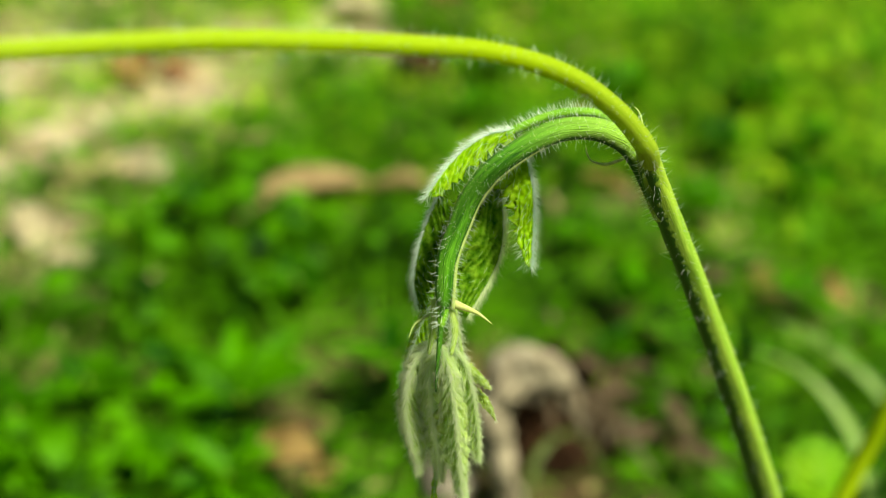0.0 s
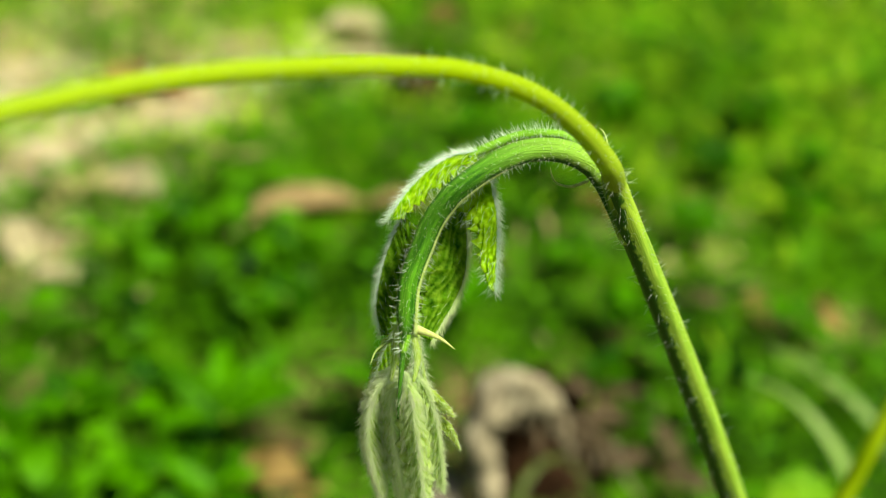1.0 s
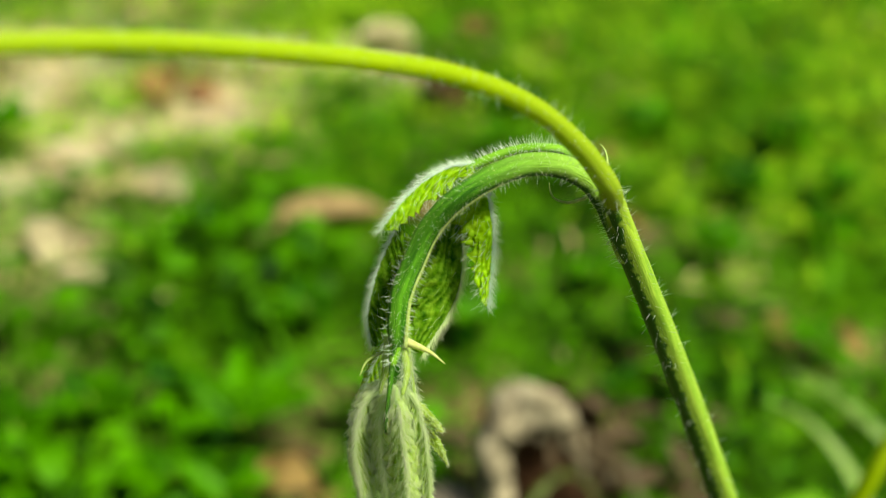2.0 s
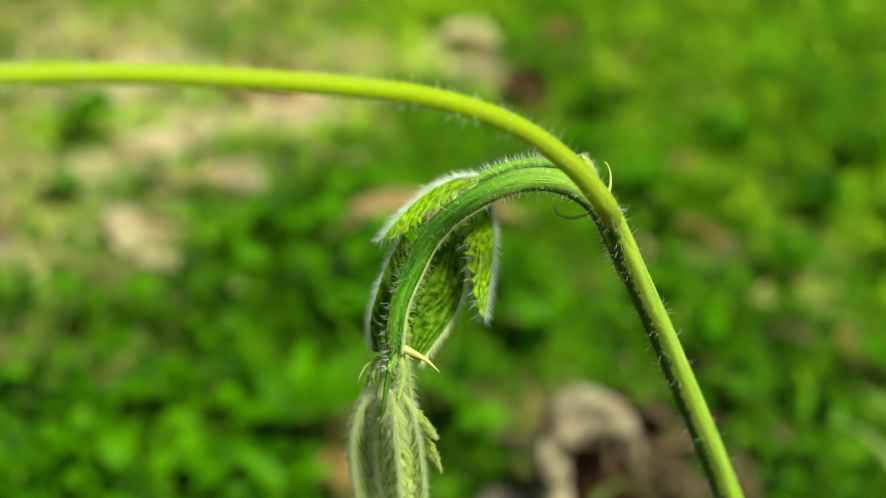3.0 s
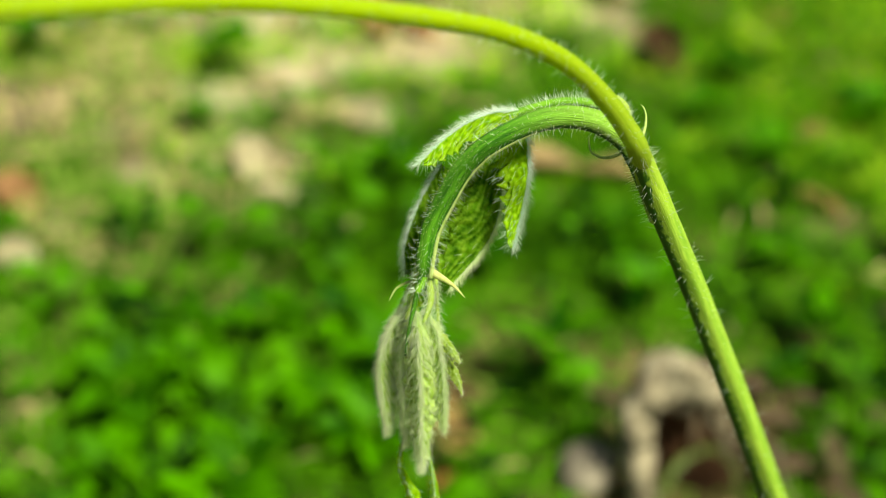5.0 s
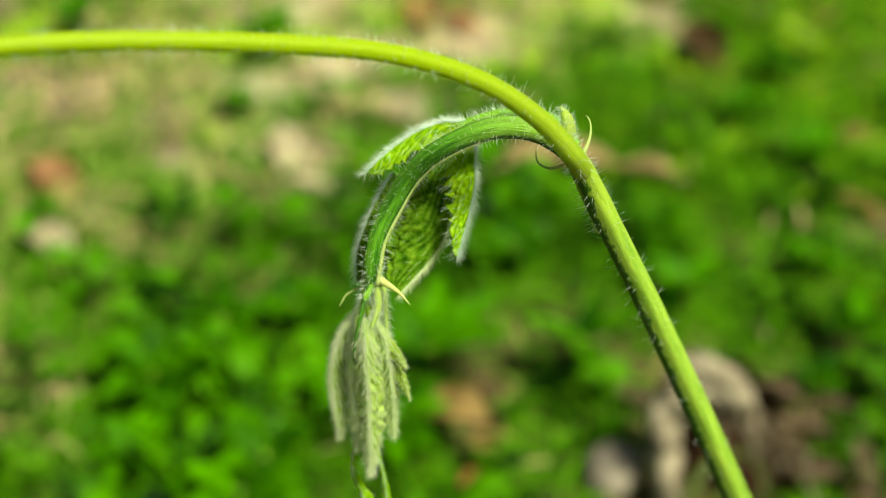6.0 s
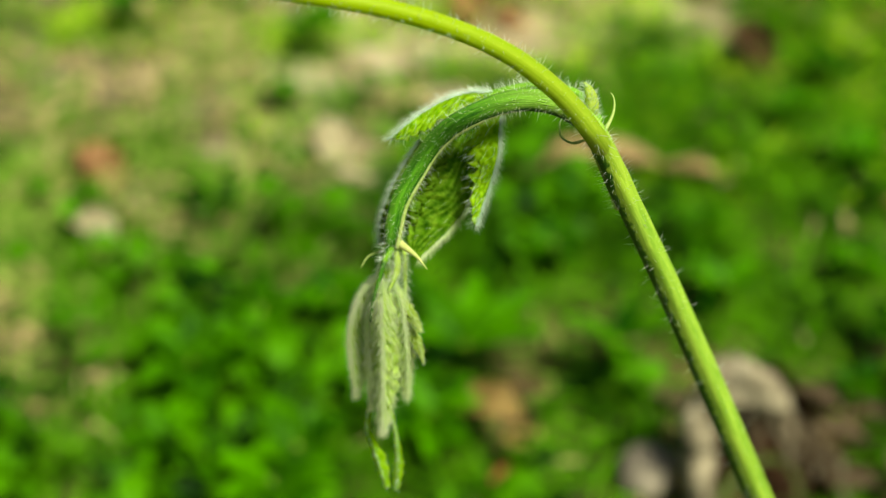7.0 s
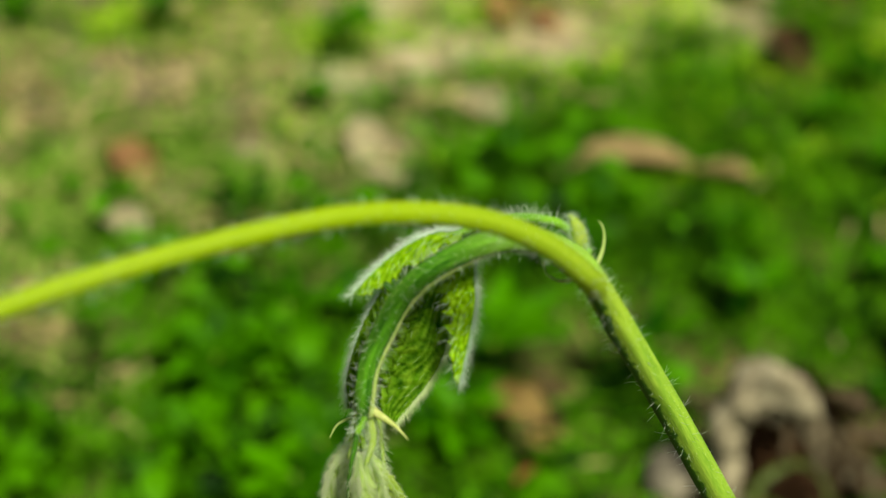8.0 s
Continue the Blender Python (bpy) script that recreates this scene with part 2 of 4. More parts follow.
def tube(pts, radius, sides=14, ridges=0, ridge=0.04, hint=(0, 0, 1), close=True, uneven=0.0):
    """A tube along the points; radius is a function of 0..1. Its map runs round and along."""
    bm = bmesh.new()
    uv = bm.loops.layers.uv.new("map")
    fr = frames_along(pts, hint)
    rings, n, length = [], len(pts), 0.0
    lens = []
    for i, (p, (t, s, nn)) in enumerate(zip(pts, fr)):
        if i:
            length += (pts[i] - pts[i - 1]).length
        lens.append(length)
        r0 = radius(i / (n - 1))
        ring = []
        for k in range(sides):
            a = 2 * math.pi * k / sides
            r = r0 * (1 + (ridge * math.cos(ridges * a) if ridges else 0))
            if uneven:
                r *= 1 + uneven * noise.noise(p * 700 + Vector((math.cos(a), math.sin(a), 0)) * 2)
            ring.append(bm.verts.new(p + s * (r * math.cos(a)) + nn * (r * math.sin(a))))
        rings.append(ring)
    for i in range(n - 1):
        for k in range(sides):
            j = (k + 1) % sides
            f = bm.faces.new((rings[i][k], rings[i][j], rings[i + 1][j], rings[i + 1][k]))
            for lp, (a, b) in zip(f.loops, ((k, i), (k + 1, i), (k + 1, i + 1), (k, i + 1))):
                lp[uv].uv = (a / sides, lens[b] * 60)
    if close:
        for ring, tip in ((rings[0], pts[0] - fr[0][0] * radius(0) * 0.5), (rings[-1], pts[-1] + fr[-1][0] * radius(1) * 0.5)):
            v = bm.verts.new(tip)
            for k in range(sides):
                bm.faces.new((ring[k], ring[(k + 1) % sides], v))
    bmesh.ops.recalc_face_normals(bm, faces=bm.faces)
    return bm


def hair_mesh(roots, rng, length, radius=0.000035, bend=0.35, spread=0.35):
    """Many fine bent hairs, each a narrow open gutter; roots are (place, direction)."""
    vs, fs = [], []
    for p, d in roots:
        ln = length * rng.uniform(0.45, 1.25)
        d = (d.normalized() + Vector([rng.uniform(-1, 1) for _ in range(3)]) * spread).normalized()
        sag = Vector([rng.uniform(-1, 1) for _ in range(3)]) * bend * ln * 0.5
        a = d.orthogonal().normalized()
        b = d.cross(a)
        i = len(vs)
        r = radius * rng.uniform(0.7, 1.2)
        for q, rr in ((p - d * 0.0001, r), (p + d * ln * 0.5 + sag * 0.3, r * 0.7)):
            for k in range(3):
                g = 2.0944 * k
                vs.append(q + a * (rr * math.cos(g)) + b * (rr * math.sin(g)))
        vs.append(p + d * ln + sag)
        for k in range(2):
            j = k + 1
            fs.append((i + k, i + j, i + 3 + j, i + 3 + k))
            fs.append((i + 3 + k, i + 3 + j, i + 6))
    return [tuple(v) for v in vs], fs


def tube_roots(pts, radius, count, rng, lean=0.3, hint=(0, 0, 1), side=None, bias=0.0):
    """Places for hairs on a tube, with directions outward and a little along it."""
    fr = frames_along(pts, hint)
    res = []
    while len(res) < count:
        u = rng.random()
        i = min(int(u * (len(pts) - 1)), len(pts) - 2)
        w = u * (len(pts) - 1) - i
        a = rng.uniform(0, 2 * math.pi)
        t, s, nn = fr[i]
        o = s * math.cos(a) + nn * math.sin(a)
        if side is not None and o.dot(Vector(side)) < rng.uniform(-1, 1) * (1 - bias) - 0.2:
            continue
        p = pts[i].lerp(pts[i + 1], w) + o * radius(u) * 0.97
        res.append((p, o + t * lean))
    return res


def folded_leaf(points, width, facing, fold, teeth=9, pleat=0.00022, profile=None, thick=0.00016, n=96, m=24, sweep=0.9, droop=0.0, bite=0.36, crinkle=0.00018, warp=0.45, rim=0.9):
    """A young leaflet folded along its midrib: halves pleated along their side veins, with toothed edges. Returns its mesh
    and roots for hairs: those on the midrib, on the margin, and on the veins of the blades."""
    pts = spline(points, n)
    profile = profile or (lambda u: math.sin(math.pi * min(1, u * 0.93 + 0.07)) ** 0.7)
    bm = bmesh.new()
    uv = bm.loops.layers.uv.new("map")
    vein = bm.verts.layers.float.new("vein")
    grid, rib, edge, blade = [], [], [], []
    fr = frames_along(pts, facing)
    cf, sf = math.cos(radians(fold)), math.sin(radians(fold))
    facing = Vector(facing).normalized()
    for i, p in enumerate(pts):
        u = i / (n - 1)
        t = fr[i][0]
        nn = (facing - t * facing.dot(t)).normalized()
        s = t.cross(nn)
        w0 = width * max(profile(u), 0.02)
        row = []
        for k in range(-m, m + 1):
            v = abs(k) / m
            sg = 1 if k > 0 else -1
            ph = u * teeth - v * sweep + warp * noise.noise(p * 330 + Vector((v * 2.5, 0, 0)))
            crest = (0.5 + 0.5 * math.cos(2 * math.pi * ph)) ** 1.5
            tooth = 1 + bite * v ** 4 * (1 - 2 * ((ph + 0.35) % 1.0)) * (1 - 0.8 * u * u)
            w = w0 * v * tooth
            side = s * (sg * cf) - nn * sf
            up = s * (sg * sf) + nn * cf
            ripple = pleat * (2 * crest - 0.8) * min(1, v * 4) * min(1, profile(u) * 1.5) + crinkle * min(1, v * 4) * noise.noise(p * 1200 + Vector((v * 5, sg, 0)))
            q = p + side * w + up * ripple - facing * (droop * v * v * w0) + t * (0.25 * w)
            vert = bm.verts.new(q)
            vert[vein] = max(crest * 0.9, 1 - v * 9, 0.6 * (v - rim) / (1 - rim) * (0.8 + 0.8 * noise.noise(p * 900)))
            row.append(vert)
            if k == 0:
                rib.append((q, nn * 0.7 + s * (1.1 if i % 2 else -1.1) * (1 - sf) ** 0.5 + t * 1.0))
            elif abs(k) == m:
                edge.append((q, side + t * 0.6))
            elif crest > 0.45:
                blade.append((q, up * 0.5 + side * 0.6 + t * 1.4))
        grid.append(row)
    for i in range(n - 1):
        for k in range(2 * m):
            f = bm.faces.new((grid[i][k], grid[i][k + 1], grid[i + 1][k + 1], grid[i + 1][k]))
            for lp, (a, b) in zip(f.loops, ((i, k), (i, k + 1), (i + 1, k + 1), (i + 1, k))):
                lp[uv].uv = (b / (2 * m), a / n)
    bmesh.ops.solidify(bm, geom=bm.faces[:], thickness=thick)
    return bm, rib, edge, blade


def scattered(name, verts, faces, mats, material, label, category):
    """One mesh of many copies of a small shape, one for each matrix."""
    v = np.array(verts)
    v4 = np.hstack([v, np.ones((len(v), 1))])
    allv = np.concatenate([(v4 @ np.array(m).T)[:, :3] for m in mats])
    nv = len(v)
    allf = [tuple(i + k * nv for i in f) for k in range(len(mats)) for f in faces]
    ob = part(name, (allv.tolist(), allf), material)
    return tagged(ob, label, category, kind="stuff")


# ---------------------------------------------------------------- ground
def height(x, y):
    """The ground's small bumps, in metres."""
    return 0.006 * noise.noise(Vector((x * 9, y * 9, 3.1))) + 0.0025 * noise.noise(Vector((x * 40, y * 40, 7.7)))


THIN_SPOTS = [(0.11, 0.53, 0.045), (0.17, 0.47, 0.040), (0.03, 0.62, 0.040), (-0.02, 0.67, 0.035), (0.16, 0.61, 0.040), (0.08, 0.70, 0.040), (-0.01, 0.48, 0.025)]


def sparse(x, y):
    """1 where only thin olive grass grows, 0 elsewhere."""
    extra = sum(0.75 * math.exp(-((x - a) ** 2 + (y - b) ** 2) / r ** 2) for a, b, r in THIN_SPOTS)
    return max(0.0, min(1.0, max(-0.2, 0.40 + (-0.15 - x) * 8 + (y - 0.52) * 4.5) + extra + 0.9 * noise.noise(Vector((x * 16, y * 16, 8.8)))))


def ground_axis(centre):
    near = [centre + k * 0.012 for k in range(-48, 49)]
    far = [0.7, 0.9, 1.3, 2.2, 4, 8, 16, 40, 120, 400]
    return [centre - d for d in reversed(far)] + near + [centre + d for d in far]


xs, ys = ground_axis(-0.1), ground_axis(0.55)
gv = [(x, y, height(x, y)) for y in ys for x in xs]
gf = [(j * len(xs) + i, j * len(xs) + i + 1, (j + 1) * len(xs) + i + 1, (j + 1) * len(xs) + i)
      for j in range(len(ys) - 1) for i in range(len(xs) - 1)]
ground = part("ground", (gv, gf), SOIL)
SANDY = [(-0.202, 0.523, 0.030), (-0.167, 0.505, 0.025), (-0.156, 0.562, 0.030), (-0.15, 0.66, 0.035), (-0.211, 0.624, 0.035), (-0.13, 0.641, 0.025),
         (-0.048, 0.727, 0.035), (-0.23, 0.72, 0.045), (-0.262, 0.63, 0.03), (-0.10, 0.70, 0.035), (-0.22, 0.585, 0.025), (-0.31, 0.70, 0.03),
         (0.0, 0.82, 0.08), (-0.16, 0.80, 0.09), (0.081, 0.557, 0.020), (0.145, 0.482, 0.018), (0.077, 0.615, 0.016)]
sand = ground.data.attributes.new("sand", "FLOAT", "POINT")
sand.data.foreach_set("value", [min(1.0, (0.4 * sparse(x, y) * math.exp(-((x + 0.2) ** 2 + (y - 0.6) ** 2) / 0.5) * max(0.3, min(1.0, (y - 0.40) * 8)) + sum(0.9 * math.exp(-((x - a) ** 2 + (y - b) ** 2) / r ** 2) for a, b, r in SANDY))
                                    * max(0.0, 0.6 + 1.3 * noise.noise(Vector((x * 34, y * 34, 0))))) for x, y, z in gv])
tagged(ground, "bare sandy soil with dark patches", "soil", kind="structure")

# where the soil shows: centre and radius
BARE = [(-0.202, 0.523, 0.0216), (-0.167, 0.505, 0.0194), (-0.156, 0.562, 0.0238), (-0.15, 0.66, 0.0324), (-0.211, 0.624, 0.0302), (-0.13, 0.641, 0.0238), (-0.048, 0.727, 0.0324),
        (-0.23, 0.72, 0.0378), (-0.262, 0.63, 0.0216), (-0.1, 0.7, 0.027), (-0.22, 0.585, 0.0216), (-0.31, 0.70, 0.022), (-0.323, 0.503, 0.012), (-0.302, 0.473, 0.014), (0.081, 0.557, 0.020), (0.077, 0.615, 0.015), (0.067, 0.439, 0.016), (-0.122, 0.423, 0.013),
        (-0.275, 0.42, 0.015), (-0.25, 0.33, 0.014), (-0.018, 0.702, 0.02), (-0.17, 0.4, 0.021), (0.19, 0.46, 0.018), (0.03, 0.38, 0.022), (0.075, 0.4, 0.022),
        (-0.062, 0.375, 0.018), (0.085, 0.47, 0.022), (0.05, 0.355, 0.028), (0.03, 0.345, 0.022), (0.105, 0.52, 0.02), (0.15, 0.5, 0.018), (0.165, 0.55, 0.016),
        (0.05, 0.56, 0.013), (0.12, 0.6, 0.016), (-0.075, 0.412, 0.016), (-0.115, 0.44, 0.013), (-0.022, 0.425, 0.018), (-0.21, 0.455, 0.014), (-0.25, 0.5, 0.014),
        (-0.22, 0.37, 0.014), (0.02, 0.535, 0.012), (0.065, 0.53, 0.016), (-0.012, 0.672, 0.018), (-0.24, 0.56, 0.017), (-0.19, 0.6, 0.017), (-0.28, 0.6, 0.017),
        (0.035, 0.46, 0.012), (0.01, 0.53, 0.012), (0.12, 0.44, 0.014), (-0.053, 0.430, 0.013), (-0.053, 0.416, 0.014), (-0.023, 0.433, 0.012), (-0.043, 0.334, 0.018), (-0.061, 0.365, 0.016)]


def cover(x, y):
    """How thickly plants cover the ground, 0 to 1."""
    c = 0.84 + 0.95 * noise.noise(Vector((x * 22, y * 22, 1.3)))
    c -= 0.28 * math.exp(-((x - 0.05) / 0.085) ** 2 - ((y - 0.43) / 0.06) ** 2)
    for bx, by, br in BARE:
        d = math.hypot(x - bx, y - by) / br
        c -= 0.85 * math.exp(-d * d)
    return max(0.0, min(1.0, c))


def lush(x, y):
    """1 where broad herbs grow thick, 0 where thin grass does."""
    return max(0.0, min(1.0, 0.5 - x * 0.8 + (0.47 - y) * 4.0 + 0.6 * noise.noise(Vector((x * 9, y * 9, 5.5)))))


# ---------------------------------------------------------------- plants on the ground
rng = random.Random(4)


def blade_shape():
    vs, fs = [], []
    for k in range(5):
        u = k / 4
        w = 0.5 * (1 - u ** 1.6) + 0.02
        vs += [(-w, 0.9 * u * u, u * (1 - 0.35 * u)), (w, 0.9 * u * u, u * (1 - 0.35 * u))]
    for k in range(4):
        fs.append((2 * k, 2 * k + 1, 2 * k + 3, 2 * k + 2))
    return vs, fs


def oval_shape():
    vs, fs = [], []
    for k in range(6):
        u = k / 5
        w = 0.34 * math.sin(math.pi * (0.06 + 0.92 * u)) ** 0.9
        z = 0.30 * u * (1 - u) * 2 - 0.15 * u * u
        vs += [(-w, u, z + 0.10 * w), (0, u, z - 0.06), (w, u, z + 0.10 * w)]
    for k in range(5):
        for j in range(2):
            fs.append((3 * k + j, 3 * k + j + 1, 3 * k + j + 4, 3 * k + j + 3))
    return vs, fs


def spot():
    if rng.random() < 0.35:
        return -0.1 + rng.gauss(0, 0.42), 0.55 + rng.gauss(0, 0.42)
    return rng.uniform(-0.46, 0.26), 0.25 + 0.58 * rng.random()


def tuft(store, x, y, count, tall, wide, splay):
    """A tuft of blades that lean outward from one place."""
    for _ in range(count):
        a = rng.uniform(0, 360)
        r = abs(rng.gauss(0, 0.006))
        px, py = x + r * math.sin(radians(-a)), y + r * math.cos(radians(-a))
        h = tall * rng.uniform(0.5, 1.2)
        store.append(pose(px, py, height(px, py) - 0.001, -splay * rng.uniform(0.1, 1.0), rng.uniform(-12, 12), a) @ Matrix.Diagonal((wide * rng.uniform(0.6, 1.2), h, h, 1)))


grass_m, fresh_m, thin_m, dry_m, herb_m = [], [], [], [], []
while len(grass_m) < 60000:
    x, y = spot()
    c = cover(x, y)
    if rng.random() > c * (1.0 - 0.6 * lush(x, y)) * (1.0 - 0.9 * sparse(x, y)):
        continue
    tuft(grass_m, x, y, rng.randint(6, 22), 0.028 * (0.4 + 0.7 * c) * rng.uniform(0.6, 1.35), 0.0018, 55)
FRESH_SPOTS = [(-0.373, 0.585, 0.018), (-0.258, 0.614, 0.018), (-0.33, 0.62, 0.014), (0.22, 0.69, 0.04)]
while len(fresh_m) < 19000:
    x, y = spot()
    rich = max(math.exp(-((x - a) ** 2 + (y - b) ** 2) / r ** 2) for a, b, r in FRESH_SPOTS)
    if rng.random() > 0.8 * rich and rng.random() > cover(x, y) * max(0.1, min(1.0, (y - 0.50) * 7)) * max(0.05, min(1.0, (y - 0.54) * 3.5 + 0.15 + x * 4.0 + 1.1 * noise.noise(Vector((x * 17, y * 17, 6.1))))):
        continue
    tuft(fresh_m, x, y, rng.randint(4, 14), 0.030 * rng.uniform(0.6, 1.3), 0.0019, 55)
while len(thin_m) < 24000:
    x, y = spot()
    if rng.random() > (0.04 * (1 - cover(x, y)) + cover(x, y) * sparse(x, y)) * max(0.05, 0.5 + 1.4 * noise.noise(Vector((x * 22, y * 22, 9.2)))):
        continue
    tuft(thin_m, x, y, rng.randint(3, 16), 0.020 * rng.uniform(0.5, 1.3), 0.0016, 85)
while len(dry_m) < 5500:
    x, y = spot()
    if rng.random() > (0.04 + 0.8 * sparse(x, y) + 0.06 * (1 - cover(x, y))) * max(0.0, 0.45 + 1.4 * noise.noise(Vector((x * 24, y * 24, 4.4)))):
        continue
    h = rng.uniform(0.010, 0.030)
    dry_m.append(pose(x, y, height(x, y) + rng.uniform(0.001, 0.010) * cover(x, y), -rng.uniform(55, 95), rng.uniform(-30, 30), rng.uniform(0, 360)) @ Matrix.Diagonal((rng.uniform(0.0010, 0.0024), h, h, 1)))
while len(herb_m) < 2300:
    x, y = spot()
    c, g = cover(x, y), lush(x, y)
    if rng.random() > max(0.3, min(1.0, (x + 0.27) * 14)) * c * c * (0.25 + 0.75 * g) * (1 - 0.92 * sparse(x, y)) or noise.noise(Vector((x * 30, y * 30, 2.2))) < 0.05:
        continue
    z = height(x, y) + rng.uniform(0.003, 0.034) * c
    w = rng.uniform(0.006, 0.018) * (0.6 + 0.5 * g)
    herb_m.append(pose(x, y, z, rng.uniform(-25, 45), rng.uniform(-40, 40), rng.uniform(0, 360)) @ Matrix.Diagonal((w * rng.uniform(0.6, 1.1), w, w, 1)))
bv, bf = blade_shape()
ov, of = oval_shape()
scattered("grass", bv, bf, grass_m, GRASS, "short fine green grass on sandy soil", "grass")
scattered("fresh_grass", bv, bf, fresh_m, FRESH_GRASS, "fresh bright yellow-green grass tufts", "grass")
scattered("thin_grass", bv, bf, thin_m, THIN_GRASS, "thin olive-green grass on bare soil", "grass")
scattered("dry_grass", bv, bf, dry_m, DRY_GRASS, "dry straw-coloured grass bits on the soil", "dry grass")
scattered("ground_cover", ov, of, herb_m, HERB, "low bright green broad-leaved ground cover", "ground cover")


def weed_leaf(length, width, rnd):
    """A broad weed leaf with a sunk midrib and side veins, along +y from the origin."""
    bm = bmesh.new()
    rows = []
    lift = rnd.uniform(0.10, 0.35)
    for i in range(15):
        u = i / 14
        w = width / 2 * (math.sin(math.pi * (0.04 + 0.95 * u ** 0.85)) ** 0.75)
        row = []
        for k in range(-5, 6):
            v = k / 5
            z = lift * length * (u - 1.1 * u * u) + 0.28 * abs(v) * w + 0.05 * w * math.sin((u * 6 - abs(v)) * 6.283)
            row.append(bm.verts.new((v * w * (1 + 0.05 * math.sin(u * 50)), u * length, z)))
        rows.append(row)
    for i in range(14):
        for k in range(10):
            bm.faces.new((rows[i][k], rows[i][k + 1], rows[i + 1][k + 1], rows[i + 1][k]))
    bmesh.ops.solidify(bm, geom=bm.faces[:], thickness=0.0004)
    return bm


def weed_plant(x, y, size, count, tall, seed, label, turns=None):
    """A low weed: a short stem and a whorl of broad leaves, each on its own stalk."""
    rnd = random.Random(seed)
    base = new("weed_plant")
    base.location = (x, y, height(x, y))
    tagged(base, label, "weed", group="broad-leaved weeds")
    top = Vector((rnd.uniform(-0.004, 0.004), rnd.uniform(-0.004, 0.004), tall))
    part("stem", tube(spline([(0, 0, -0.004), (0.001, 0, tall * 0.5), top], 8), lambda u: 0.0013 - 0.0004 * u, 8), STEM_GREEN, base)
    a = rnd.uniform(0, 360)
    for k in range(count):
        a = turns[k] if turns else a + 360 / count + rnd.uniform(-18, 18)
        ln = size * (1.0 if turns else rnd.uniform(0.75, 1.15))
        ob = part("leaf", weed_leaf(ln, ln * (rnd.uniform(0.36, 0.46) if turns else rnd.uniform(0.5, 0.68)), rnd), WEED, base)
        ob.matrix_basis = Matrix.Translation(top * rnd.uniform(0.75, 1.0)) @ pose(0, 0, 0, rnd.uniform(18, 34) if turns else rnd.uniform(0, 40), rnd.uniform(-15, 15), a)
    return base


WEEDS = [ (-0.175, 0.336, 0.032, 5, 0.030), (-0.150, 0.347, 0.032, 5, 0.030),
         (-0.123, 0.315, 0.030, 5, 0.028), (-0.164, 0.296, 0.032, 5, 0.028), (-0.083, 0.350, 0.028, 5, 0.022), (-0.118, 0.290, 0.030, 5, 0.026),
         (-0.168, 0.374, 0.028, 5, 0.026), (-0.104, 0.405, 0.026, 5, 0.022), (-0.143, 0.400, 0.026, 6, 0.022), (-0.062, 0.458, 0.024, 5, 0.024),
         (-0.113, 0.505, 0.026, 4, 0.034), (0.084, 0.458, 0.022, 6, 0.022), (0.068, 0.430, 0.018, 6, 0.016), (-0.100, 0.360, 0.026, 5, 0.022),
         (0.012, 0.460, 0.024, 5, 0.022), (-0.005, 0.500, 0.020, 6, 0.020), (-0.060, 0.500, 0.022, 5, 0.020), (0.123, 0.520, 0.022, 6, 0.022),
         (0.174, 0.535, 0.022, 6, 0.022), (0.170, 0.630, 0.024, 6, 0.022), (0.05, 0.58, 0.022, 6, 0.02), (0.10, 0.64, 0.024, 6, 0.02),
         (0.03, 0.66, 0.022, 5, 0.02), (0.160, 0.455, 0.022, 5, 0.02),
         (0.06, 0.50, 0.020, 6, 0.02), (-0.43, 0.565, 0.022, 6, 0.020), (-0.354, 0.587, 0.022, 6, 0.020), (-0.244, 0.599, 0.024, 6, 0.022),
         (-0.235, 0.548, 0.016, 6, 0.012), (-0.345, 0.655, 0.022, 6, 0.02), (0.02, 0.61, 0.02, 6, 0.02), (0.14, 0.58, 0.022, 6, 0.02), (0.19, 0.58, 0.022, 6, 0.02)]
for k, (x, y, s, c, h) in enumerate(WEEDS):
    weed_plant(x, y, s * 0.75, c + 4, h, 50 + k, "low weed with broad bright green leaves")
weed_plant(-0.079, 0.390, 0.036, 5, 0.024, 41, "weed with five large bright green leaves", (-88, -38, 4, 48, 135))
weed_plant(-0.022, 0.411, 0.027, 4, 0.028, 42, "weed with four large bright green leaves", (-80, -10, 95, 190))


